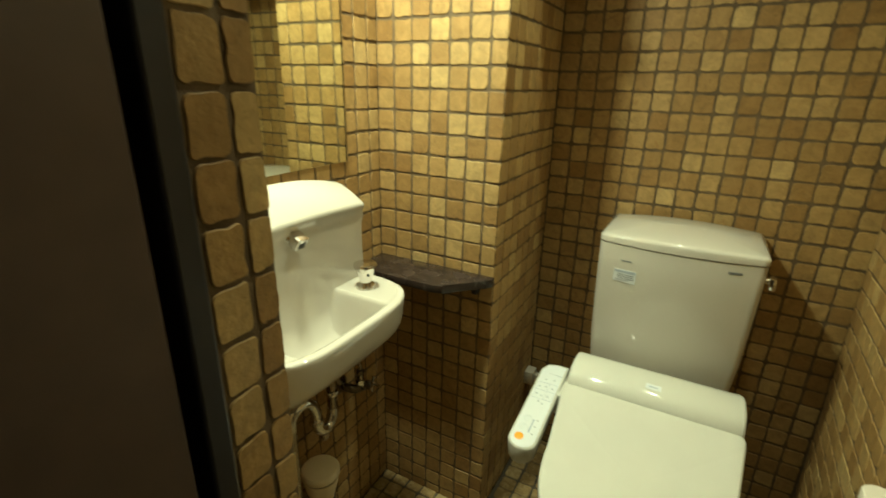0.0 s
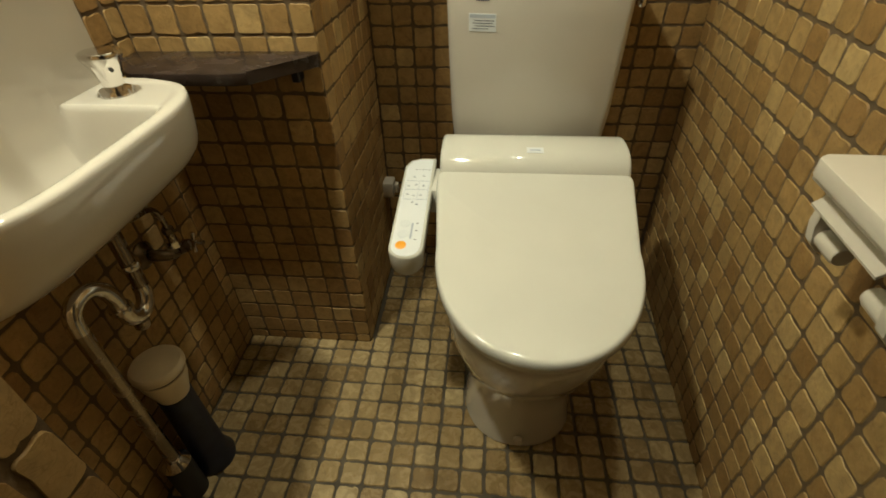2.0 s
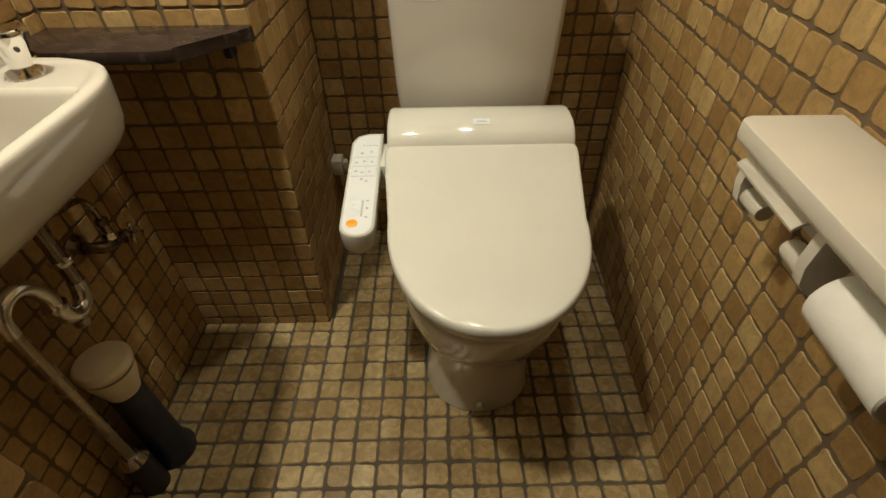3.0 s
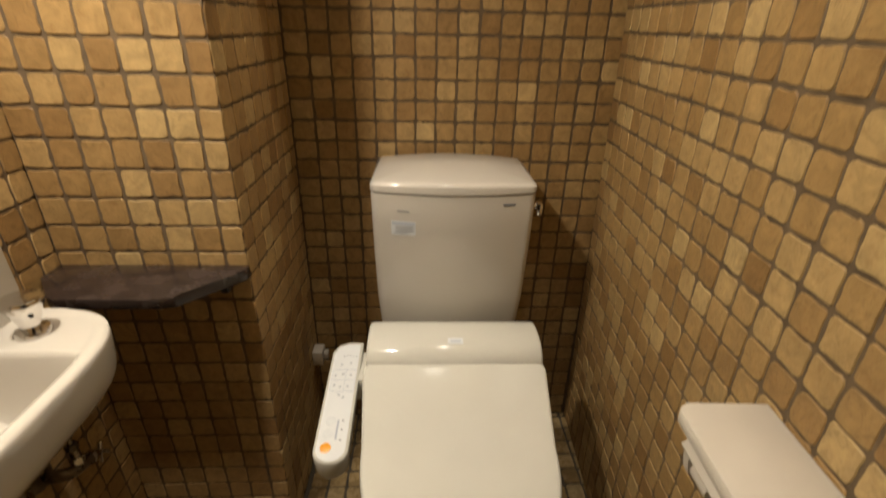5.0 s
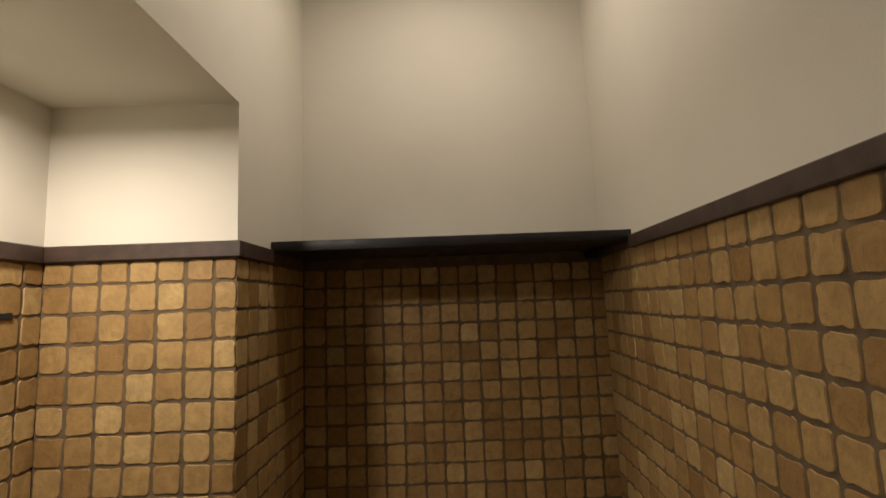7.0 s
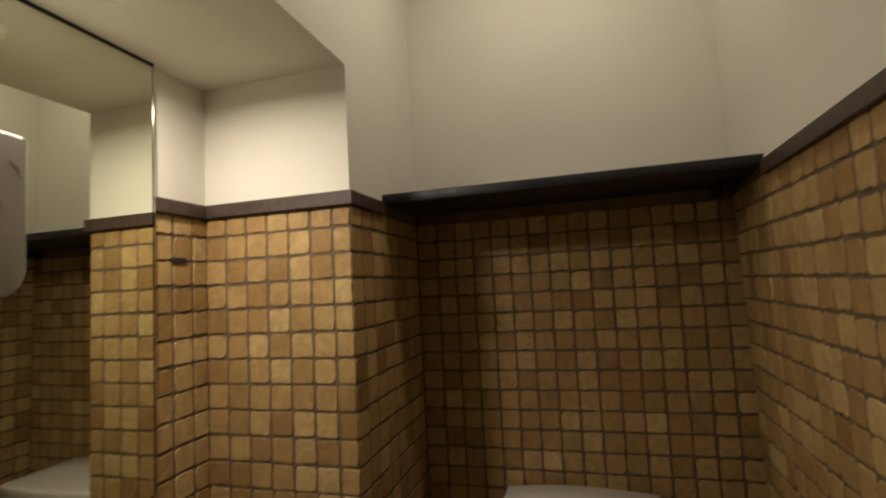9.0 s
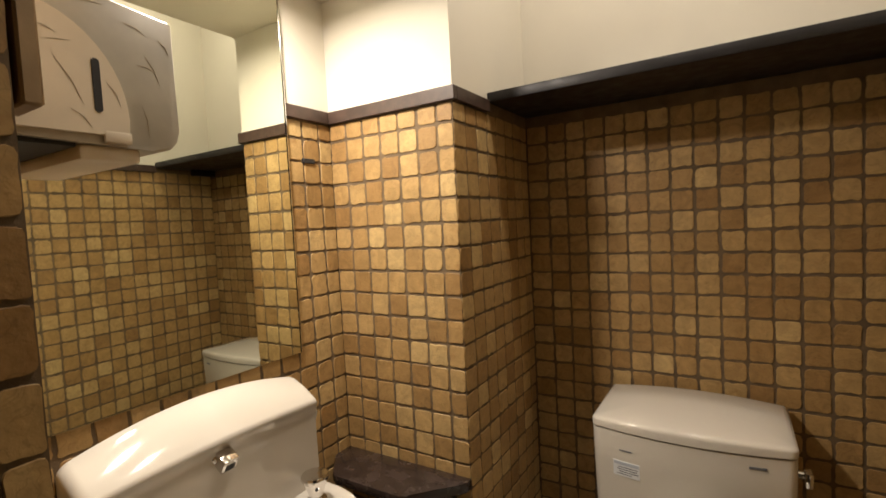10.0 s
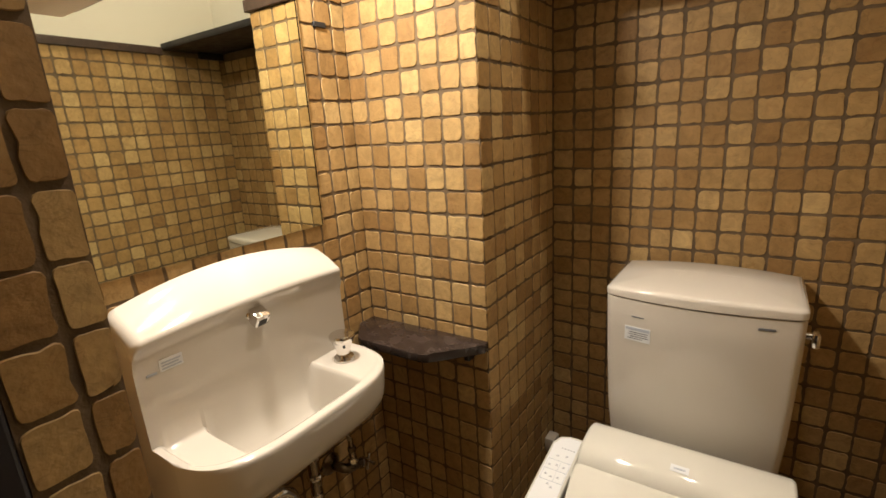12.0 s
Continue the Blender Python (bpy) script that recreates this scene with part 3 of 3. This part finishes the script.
part("name_plate", loft([[(x, y, z) for y, z in plate] + [(x, y + 0.001, z - 0.002) for y, z in plate[::-1]] for x in (TX - 0.015, TX + 0.018)]), STICKER, hump, "small pale name plate")
part("print_line", loft([[(x, y - 0.0003, z + 0.0004) for y, z in plate[2:4]] + [(x, y, z - 0.001) for y, z in plate[2:4][::-1]] for x in (TX - 0.009, TX + 0.012)]), PALE_INK, hump)

# cistern


def tank_ring(half, z, back=-0.012, edge=-0.222, bow=0.024, corner=0.02, n=16, bend=5):
    """A box outline with a bowed front and rounded front corners."""
    def front_line(x):
        return edge - bow * (1 - (x / half) ** 2)
    pts = [(half * (k / 6 - 1), back) for k in range(13)]
    at = half - corner
    cy = front_line(at) + corner
    for k in range(bend + 1):
        a = -math.pi / 2 * k / bend
        pts.append((at + corner * math.cos(a), cy + corner * math.sin(a)))
    for k in range(1, n):
        x = at * (1 - 2 * k / n)
        pts.append((x, front_line(x)))
    for k in range(bend + 1):
        a = -math.pi / 2 - math.pi / 2 * k / bend
        pts.append((-at + corner * math.cos(a), cy + corner * math.sin(a)))
    return [(TX - 0.0025 + x, y, z) for x, y in pts]


tank = part("cistern", loft([tank_ring(0.148, 0.424, edge=-0.19), tank_ring(0.157, 0.44, edge=-0.2), tank_ring(0.17, 0.5, edge=-0.21), tank_ring(0.177, 0.6, edge=-0.219), tank_ring(0.1805, 0.72, edge=-0.2255),
                             tank_ring(0.182, 0.8, edge=-0.2285), tank_ring(0.1826, 0.867, edge=-0.23), tank_ring(0.1816, 0.8692, edge=-0.2295), tank_ring(0.176, 0.8698, edge=-0.225)]), PORCELAIN, toilet, "tapered ivory cistern", angle=50)
rows = []
for inset, z, dome in ((0.008, 0.8712, 0), (0.0015, 0.8716, 0), (0.0, 0.8732, 0), (0.0, 0.886, 0), (0.0008, 0.8895, 0.0), (0.0028, 0.8922, 0.0), (0.006, 0.894, 0.05), (0.012, 0.8949, 0.15), (0.03, 0.896, 0.45), (0.06, 0.8968, 0.8), (0.09, 0.897, 1.0)):
    ring = []
    for x, y, zz in tank_ring(0.1838 - inset, z, edge=-0.2315 + inset, back=-0.012 - inset, bow=0.025 * (1 - inset * 5), corner=max(0.006, 0.021 - inset * 0.4)):
        u = (x - TX + 0.0025) / 0.1838
        rise = step(0.88, 0.893, z) * ((y + 0.25) / 0.23 * (0.002 + 0.006 * (1 - u * u)) + 0.006 * (1 - u * u) - 0.004) + 0.001 * dome
        ring.append((x, y, zz + rise))
    rows.append(ring)
part("cistern_lid", loft(rows), PORCELAIN, toilet, "slightly domed ivory cistern lid", angle=40)
lever = part("flush_lever", lathe([(0.0, 0.0), (0.012, 0.0), (0.012, 0.006), (0.008, 0.008), (0.008, 0.02), (0.0, 0.02)], (TX + 0.174, -0.185, 0.825), (1, 0, 0)), CHROME, toilet, "chrome flush lever")
part("grip", box((TX + 0.191, -0.205, 0.808), (TX + 0.204, -0.178, 0.837), 0.004, 2), CHROME, lever)


def front_y(x, z):
    f = (z - 0.72) / 0.08 if z < 0.8 else 1 + (z - 0.8) / 0.067
    half, edge = (0.1805 + 0.0015 * f, -0.2255 - 0.003 * f) if f < 1 else (0.182 + 0.0006 * (f - 1), -0.2285 - 0.0015 * (f - 1))
    u = (x - TX + 0.0025) / half
    return edge - 0.024 * (1 - u * u)


def tank_plate(x0, x1, z0, z1, mat, proud, name, parent, label=""):
    """A thin plate that follows the bowed front of the cistern."""
    rings = []
    for k in range(7):
        x = x0 + (x1 - x0) * k / 6
        a, b = front_y(x, z0), front_y(x, z1)
        rings.append([(x, a + 0.002, z0), (x, a - proud, z0), (x, b - proud, z1), (x, b + 0.002, z1)])
    return part(name, loft(rings), mat, parent, label, smooth=False)


s = tank_plate(0.258, 0.312, 0.775, 0.808, STICKER, 0.001, "sticker", tank, "pale printed sticker")
tank_plate(0.260, 0.31, 0.8, 0.8065, PALE_INK, 0.0013, "print_bar", s)
for i, (a, b) in enumerate(((0.268, 0.308), (0.266, 0.306), (0.27, 0.309), (0.264, 0.296))):
    tank_plate(a, b, 0.7945 - 0.005 * i, 0.7962 - 0.005 * i, INK, 0.0013, "print_bar", s)
tank_plate(0.502, 0.530, 0.846, 0.8505, INK, 0.001, "maker_mark", tank, "small grey printed mark")
tank_plate(0.272, 0.298, 0.8305, 0.833, INK, 0.0009, "print_bar", tank)

# remote arm


def capsule(x0, x1, y0, y1, n=10):
    """An outline with a round front end."""
    r = (x1 - x0) / 2
    cx = (x0 + x1) / 2
    pts = [(x0, y1 - 0.03), (x0 + 0.012, y1 - 0.008), (x0 + 0.035, y1), (x1, y1)]
    for k in range(n + 1):
        a = -math.pi * k / n
        pts.append((cx + r * math.cos(a) * 1.0, y0 + r * 0.8 + r * 0.8 * math.sin(a)))
    return pts


def arm_z(y):
    return 0.468 + (y + 0.585) * 0.17


o = capsule(0.122, 0.19, -0.588, -0.29)


def inset(pts, d):
    cx, cy = sum(p[0] for p in pts) / len(pts), sum(p[1] for p in pts) / len(pts)
    return [(x + (cx - x) * d / 0.034, y + (cy - y) * d / 0.15) for x, y in pts]


rings = [[(x, y, arm_z(y) - 0.046) for x, y in inset(o, 0.006)], [(x, y, arm_z(y) - 0.04) for x, y in inset(o, 0.002)], [(x, y, arm_z(y) - 0.005) for x, y in o], [(x, y, arm_z(y) - 0.0015) for x, y in inset(o, 0.001)], [(x, y, arm_z(y)) for x, y in inset(o, 0.003)]]
arm = part("control_arm", loft(rings), PLASTIC, toilet, "ivory control arm with printed buttons", angle=45)
part("arm_bracket", box((0.18, -0.4, 0.44), (0.215, -0.3, 0.5), 0.008, 2), PLASTIC, toilet)
i2 = inset(o, 0.006)
part("panel_film", loft([[(x, y, arm_z(y) - 0.001) for x, y in i2], [(x, y, arm_z(y) + 0.0007) for x, y in i2]]), PANEL_FILM, arm, "pale blue printed film", smooth=False)


def on_arm(x, y, r, mat, name, up=0.0009):
    return part(name, lathe([(0.0, -0.001), (r, -0.001), (r, up * 0.7), (r * 0.9, up), (0.0, up)], (x, y, arm_z(y)), (0, -0.17, 1), 20), mat, arm)


def bar_on_arm(x0, x1, y0, y1, mat, name="print_bar"):
    part(name, loft([[(x0, y0, arm_z(y0) + h), (x1, y0, arm_z(y0) + h), (x1, y1, arm_z(y1) + h), (x0, y1, arm_z(y1) + h)] for h in (0.0, 0.0011)]), mat, arm, smooth=False)


on_arm(0.146, -0.557, 0.0105, ORANGE, "stop_button", 0.0018)
on_arm(0.146, -0.528, 0.0105, STICKER, "round_button", 0.0016)
on_arm(0.147, -0.5, 0.0105, STICKER, "round_button", 0.0016)
for y in (-0.528, -0.5):
    bar_on_arm(0.143, 0.149, y - 0.0008, y + 0.0008, SOFT_INK)
bar_on_arm(0.16, 0.164, -0.54, -0.498, PALE_INK)
for y in (-0.543, -0.5, -0.52):
    bar_on_arm(0.169, 0.1735, y, y + 0.0025, SOFT_INK)
for y in (-0.43, -0.4, -0.372):
    bar_on_arm(0.132, 0.182, y, y + 0.0008, PALE_INK)
for x, y in ((0.137, -0.416), (0.15, -0.42), (0.165, -0.418), (0.136, -0.39), (0.152, -0.386), (0.168, -0.388), (0.145, -0.36), (0.165, -0.356), (0.15, -0.44), (0.16, -0.446)):
    bar_on_arm(x, x + 0.006, y, y + 0.0012, SOFT_INK)
    bar_on_arm(x + 0.001, x + 0.005, y + 0.0025, y + 0.0045, PALE_INK)
for y0, y1 in ((-0.43, -0.402), (-0.4, -0.374)):
    for x in (0.1315, 0.1605, 0.182):
        bar_on_arm(x, x + 0.0006, y0, y1, PALE_INK)
for k in range(5):
    bar_on_arm(0.149 + 0.007 * k, 0.1515 + 0.007 * k, -0.335, -0.3325, SOFT_INK)

# ---- plug box beside the toilet ----
t = thing("plug_socket", (0.0, -0.05, 0.27), "beige plastic plug box low on the side of the pillar", "socket")
part("body", box((0.001, -0.075, 0.27), (0.032, -0.03, 0.318), 0.004, 2), WHITE_PLASTIC, t)
part("plug", box((0.0325, -0.064, 0.28), (0.045, -0.042, 0.308), 0.003, 2), WHITE_PLASTIC, t)

# ---- vent slot on the tiled wall ----
t = thing("wall_slot", (LEFT, -0.476, 1.485), "small black slot plate set into the tiled wall", "fitting")
part("plate", box((LEFT - 0.004, -0.493, 1.481), (LEFT + 0.004, -0.459, 1.492), 0.001, 1), BLACK_RUBBER, t)

# ---- paper holder ----
t = thing("paper_holder", (RIGHT, -0.95, 0.78), "cream plastic double toilet paper holder with a shelf top", "paper holder")
outline = [(RIGHT - 0.001, -1.1), (RIGHT - 0.001, -0.772), (0.674, -0.772), (0.664, -0.779), (0.661, -0.785), (0.661, -1.1)]
bm = loft([[(x, y, 0.764) for x, y in outline], [(x, y, 0.785) for x, y in outline]])
bmesh.ops.bevel(bm, geom=list(bm.edges), offset=0.003, segments=2, profile=0.5, affect="EDGES")
part("shelf_top", bm, WHITE_PLASTIC, t, angle=30)
part("under_lip", box((0.6665, -1.095, 0.757), (RIGHT - 0.013, -0.777, 0.7638), 0.002, 2), WHITE_PLASTIC, t)
part("back_plate", box((RIGHT - 0.012, -1.085, 0.66), (RIGHT - 0.001, -0.777, 0.7636), 0.003, 2), WHITE_PLASTIC, t)


def bracket(y, inward):
    pts = [(RIGHT - 0.012, 0.756), (0.694, 0.756), (0.687, 0.735), (0.685, 0.705), (0.69, 0.682), (0.7, 0.67), (0.712, 0.669), (0.722, 0.68), (0.732, 0.708), (0.75, 0.728), (RIGHT - 0.012, 0.732)]
    b = part("bracket", loft([[(x, y, z) for x, z in pts], [(x, y + 0.014, z) for x, z in pts]]), WHITE_PLASTIC, t, angle=20)
    y1 = y + 0.014 if inward > 0 else y
    part("axle", lathe([(0.0, 0.0), (0.0125, 0.0), (0.0125, 0.03), (0.0105, 0.036), (0.0, 0.036)], (0.703, y1, 0.69), (0, inward, 0)), WHITE_PLASTIC, b)
    return b


bracket(-0.793, -1)
bracket(-0.936, 1)
bracket(-1.075, 1)


def flap(y0, y1, name):
    rings = []
    for k in range(9):
        a = k / 8
        x, z = 0.672 + 0.08 * (1 - a) ** 1.2, 0.75 - 0.022 * a ** 2.5 + 0.003 * a
        n = 0.0035
        rings.append([(x, y0, z), (x, y1, z), (x - 0.001, y1, z + n), (x - 0.001, y0, z + n)])
    part(name, loft(rings), WHITE_PLASTIC, t, "curved cream cutter flap", angle=30)


flap(-0.912, -0.79, "flap")
roll = thing("toilet_roll", (0.695, -1.04, 0.65), "half-used white toilet paper roll hanging in the holder", "toilet paper")
part("paper", lathe([(0.018, 0.0), (0.034, 0.0), (0.036, 0.002), (0.036, 0.108), (0.034, 0.11), (0.018, 0.11), (0.018, 0.0)], (0.72, -1.066, 0.684), (0, 1, 0), 40), TISSUE, roll)
part("core", lathe([(0.0165, 0.002), (0.0178, 0.002), (0.0178, 0.108), (0.0165, 0.108), (0.0165, 0.002)], (0.72, -1.066, 0.684), (0, 1, 0), 24), BEIGE_CAP, roll, "brown card core")
for ob in (t, roll):
    ob.matrix_basis = SQUARE @ Matrix.Translation(ob.location)

# ---- dispenser on the door pier ----
DY = STUB_N + 0.002
t = thing("towel_dispenser", (-0.12, DY, 1.42), "marbled beige and grey plastic paper dispenser with a slotted window", "dispenser")
DX = -0.014
shell = [(DY, 1.422), (DY + 0.02, 1.42), (-0.992, 1.417), (-0.974, 1.419), (-0.965, 1.428), (-0.963, 1.44), (-0.962, 1.549), (-0.965, 1.552), (-1.03, 1.556), (DY, 1.558)]
bm = loft([[(x, y, z) for y, z in shell] for x in (-0.24, DX)])
bmesh.ops.bevel(bm, geom=list(bm.edges), offset=0.003, segments=2, profile=0.5, affect="EDGES")
part("cover", bm, MARBLED_GREY, t, "marbled grey plastic shell", angle=30)
cheek = [(DY + 0.003, 1.427), (-1.014, 1.427)]
for k in range(13):
    a = math.pi / 2 * k / 12
    cheek.append((-1.092 + 0.079 * math.cos(a), 1.442 + 0.094 * math.sin(a)))
cheek.append((DY + 0.003, 1.536))
side = part("side_panel", loft([[(x, y, z) for y, z in cheek] for x in (DX - 0.004, DX + 0.005)]), MARBLED, t, "marbled beige side panel", angle=30)
slot = [(-1.0385 + 0.0033 * math.cos(a), (1.492 if math.sin(a) > 0 else 1.45) + 0.0033 * math.sin(a)) for a in (math.pi * (k + 0.5) / 8 for k in range(16))]
part("window_slot", loft([[(x, y, z) for y, z in slot] for x in (DX + 0.004, DX + 0.0058)]), BLACK_RUBBER, side, "dark slotted window")
part("latch", box((DX + 0.001, -1.036, 1.42), (DX + 0.006, -1.012, 1.431), 0.002, 2), MARBLED, side)
# the shell has no hole; a black box stands for the opening's shade
part("paper_exit_shade", box((-0.2, DY + 0.012, 1.4155), (DX - 0.006, -1.055, 1.4215)), BLACK_RUBBER, t, "black plate standing for the shaded paper opening")
part("chute", box((-0.21, -1.053, 1.404), (DX - 0.006, -1.0, 1.419), 0.004, 2), MARBLED, t)
for a, b in (((-1.085, 1.515), (-1.066, 1.51)), ((-1.078, 1.502), (-1.056, 1.506)), ((-1.07, 1.49), (-1.05, 1.452)), ((-1.03, 1.475), (-1.02, 1.455)), ((-1.088, 1.468), (-1.08, 1.452)), ((-1.06, 1.447), (-1.045, 1.432)),
             ((-1.01, 1.538), (-0.99, 1.531)), ((-0.992, 1.51), (-0.98, 1.485)), ((-0.978, 1.53), (-0.968, 1.516)), ((-0.998, 1.46), (-0.994, 1.43)), ((-1.05, 1.546), (-1.025, 1.549)), ((-1.0, 1.5), (-0.985, 1.497))):
    on = side if a[0] < -1.018 and a[1] < 1.52 else t
    x = DX + (0.0052 if on is side else 0.0003)
    part("marbling_line", tube([(x, a[0], a[1]), (x, (a[0] + b[0]) / 2 + 0.002, (a[1] + b[1]) / 2 + 0.001), (x, b[0], b[1])], [0.0001, 0.0005, 0.0001], 6), VEIN, on)
t = thing("corner_batten", (0.05, STUB_N + 0.01, 1.43), "brown board end fixed to the door pier beside the dispenser", "board")
part("board", box((-0.004, STUB_N + 0.002, 1.432), (0.046, STUB_N + 0.016, SOFFIT - 0.002), 0.002, 1), BROWN_BOARD, t)

# ---- tiles ----
TRI = random.Random(7)


def tile_mesh(w, h, seed, jit=1.0):
    """One tumbled tile in its own plane: its face at 0, its back sunk into the bed; edges and corners worn unevenly."""
    r = random.Random(seed)
    pts = []
    hw, hh = w / 2, h / 2
    corners = ((1, 1), (-1, 1), (-1, -1), (1, -1))
    for i, (sx, sy) in enumerate(corners):
        c = r.uniform(0.0036, 0.0076) * (1.45 if r.random() < 0.18 else 1)
        dx, dy = (r.uniform(-1, 1) * 0.0011 * jit for _ in range(2))
        x, y = sx * hw + dx, sy * hh + dy
        corner = [(x, y - sy * c), (x - sx * c * 0.3, y - sy * c * 0.3), (x - sx * c, y)]
        pts += corner if sx * sy > 0 else corner[::-1]
        nx, ny = corners[(i + 1) % 4]
        # chipped edge between this corner and the next
        for f in (-0.3, 0.3):
            off = r.uniform(-0.001, 0.0006) - (r.uniform(0.0008, 0.0022) if r.random() < 0.16 else 0)
            f += r.uniform(-0.18, 0.18)
            pts.append((sx * -f * hw, sy * (hh + off)) if sy == ny else (sx * (hw + off), sy * -f * hh))
    z = r.uniform(-0.0004, 0.0004)
    tx, ty = r.uniform(-0.014, 0.014), r.uniform(-0.014, 0.014)
    rings = []
    for k, depth in ((1.0, -0.0045), (0.945, 0.0)):
        rings.append([(x * k, y * k, depth if depth < -0.004 else depth + z + tx * x + ty * y) for x, y in pts])
    n = len(pts)
    verts = [p for q in rings for p in q]
    faces = [(a * n + i, a * n + (i + 1) % n, (a + 1) * n + (i + 1) % n, (a + 1) * n + i) for a in range(1) for i in range(n)]
    faces.append(tuple(range(n, 2 * n)))
    return verts, faces


def make_mesh(name, verts, faces, mat):
    me = bpy.data.meshes.new(name)
    me.from_pydata(verts, [], faces)
    me.polygons.foreach_set("use_smooth", [len(f) == 4 for f in faces])
    me.materials.append(mat)
    me.update()
    return me


CACHE = {}


def lay(parent, origin, along, up, us, vs, key, mat, joint=0.0039, skip=None):
    """Tiles on a plane: one for each pair of neighbouring lines in us and vs. The 300 nearest the middle of the
    place become pieces, the rest one joined mesh."""
    along, up = Vector(along), Vector(up)
    normal = along.cross(up)
    base = Matrix((along, up, normal)).transposed().to_4x4()
    cells = []
    for a, b in zip(us, us[1:]):
        for c, d in zip(vs, vs[1:]):
            if b - a < 0.012 or d - c < 0.012:
                continue
            u, v = (a + b) / 2, (c + d) / 2
            if skip and skip(u, v):
                continue
            cells.append((u, v, b - a - joint, d - c - joint))
    cells.sort(key=lambda q: key(q[0], q[1]))
    rest_v, rest_f = [], []
    for i, (u, v, w, h) in enumerate(cells):
        w, h = round(w, 3), round(h, 3)
        seed = TRI.randrange(14)
        m = Matrix.Translation(Vector(origin) + along * (u + TRI.uniform(-0.0009, 0.0009)) + up * (v + TRI.uniform(-0.0009, 0.0009))) @ base @ Matrix.Rotation(TRI.uniform(-0.022, 0.022) + math.pi * (w == h) * TRI.randrange(2), 4, "Z")
        geo = (w, h, seed, mat.name)
        if geo not in CACHE:
            vf = tile_mesh(w, h, seed * 131 + int(w * 9000) + int(h * 7000))
            CACHE[geo] = (vf, make_mesh("tile", *vf, mat))
        vf, me = CACHE[geo]
        if i < 300:
            ob = new("tile", me)
            ob.parent = parent
            ob.matrix_basis = m
        else:
            k = len(rest_v)
            rest_v += [tuple(m @ Vector(p)) for p in vf[0]]
            rest_f += [tuple(x + k for x in f) for f in vf[1]]
    if rest_v:
        ob = new("tiles", make_mesh("tiles", rest_v, rest_f, mat))
        ob.parent = parent
        tagged(ob, "further tumbled clay tiles", kind="stuff")


def lines(lo, hi, start, pitch):
    """Joint lines from lo to hi on a grid."""
    k = math.ceil((lo - start) / pitch + 1e-6)
    out = [lo]
    while start + k * pitch < hi - 1e-6:
        if start + k * pitch - lo > 0.008 and hi - start - k * pitch > 0.008:
            out.append(start + k * pitch)
        k += 1
    return out + [hi]


P = 0.05
ROWS = [0.0] + [TRIM_LO - P * k for k in range(31, -1, -1)]
SIDE_ROWS = [0.0] + [1.5445 - 0.0503 * k for k in range(30, -1, -1)] + [TRIM_LO + 0.01]
# the pillar and the wall behind the basin carry slightly taller courses
PILLAR_ROWS = [0.0] + [1.537 - 0.052 * k for k in range(29, -1, -1)] + [TRIM_LO]


def near(h):
    return lambda u, v: abs(v - h)


# back wall: u runs with x
lay(wall_back, (0, 0, 0), (1, 0, 0), (0, 0, 1), lines(0.0, RIGHT + 0.032, 0.008, P), ROWS, near(1.2), WALL_TILE)
# right wall: u runs from the back towards the door
lay(wall_right, (RIGHT, 0, 0), (0, -1, 0), (0, 0, 1), lines(0.0, 1.2, 0.0, P), SIDE_ROWS, lambda u, v: abs(v - 0.95) + 0.6 * abs(u - 0.7), WALL_TILE)
# pillar front and side
lay(pillar, (LEFT, PILLAR_Y, 0), (1, 0, 0), (0, 0, 1), lines(0.0, -LEFT, 0.0, 0.051), PILLAR_ROWS, near(1.1), WALL_TILE)
lay(pillar, (0, PILLAR_Y, 0), (0, 1, 0), (0, 0, 1), lines(0.0, -PILLAR_Y, 0.0, 0.0515), PILLAR_ROWS, near(1.1), WALL_TILE)
# wall behind the basin, bare behind the mirror
lay(wall_left, (LEFT, PILLAR_Y, 0), (0, 1, 0), (0, 0, 1), lines(STUB_N - PILLAR_Y, 0.004, 0.012, P), PILLAR_ROWS, near(0.9), WALL_TILE,
    skip=lambda u, v: u < -0.14 and v > 1.06)
# end and inner face of the door pier
STUB_ROWS = [0.026 + 0.0574 * k for k in range(38)]
lay(stub, (STUB_X, STUB_S, 0), (0, 1, 0), (0, 0, 1), [0.0, 0.045, STUB_N - STUB_S], STUB_ROWS, near(1.1), WALL_TILE)
lay(stub, (STUB_X - 0.006, STUB_N, 0), (-1, 0, 0), (0, 0, 1), lines(0.0, 0.38, 0.0, P), ROWS, near(1.1), WALL_TILE)
# floor
lay(floor, (0, 0, 0), (1, 0, 0), (0, 1, 0), lines(LEFT, RIGHT + 0.04, 0.0073, 0.0525), lines(-1.2, 0.0, -0.640, 0.052),
    lambda u, v: abs(u - 0.25) + abs(v + 0.75), FLOOR_TILE, joint=0.0052, skip=lambda u, v: (u < 0 and v > PILLAR_Y) or (u < STUB_X and v < STUB_N))
structure("floor_outside", box((-0.5, FRONT, -0.003), (1.4, -1.21, 0.0)), FLOOR_GROUT, "plain dark floor outside the door")
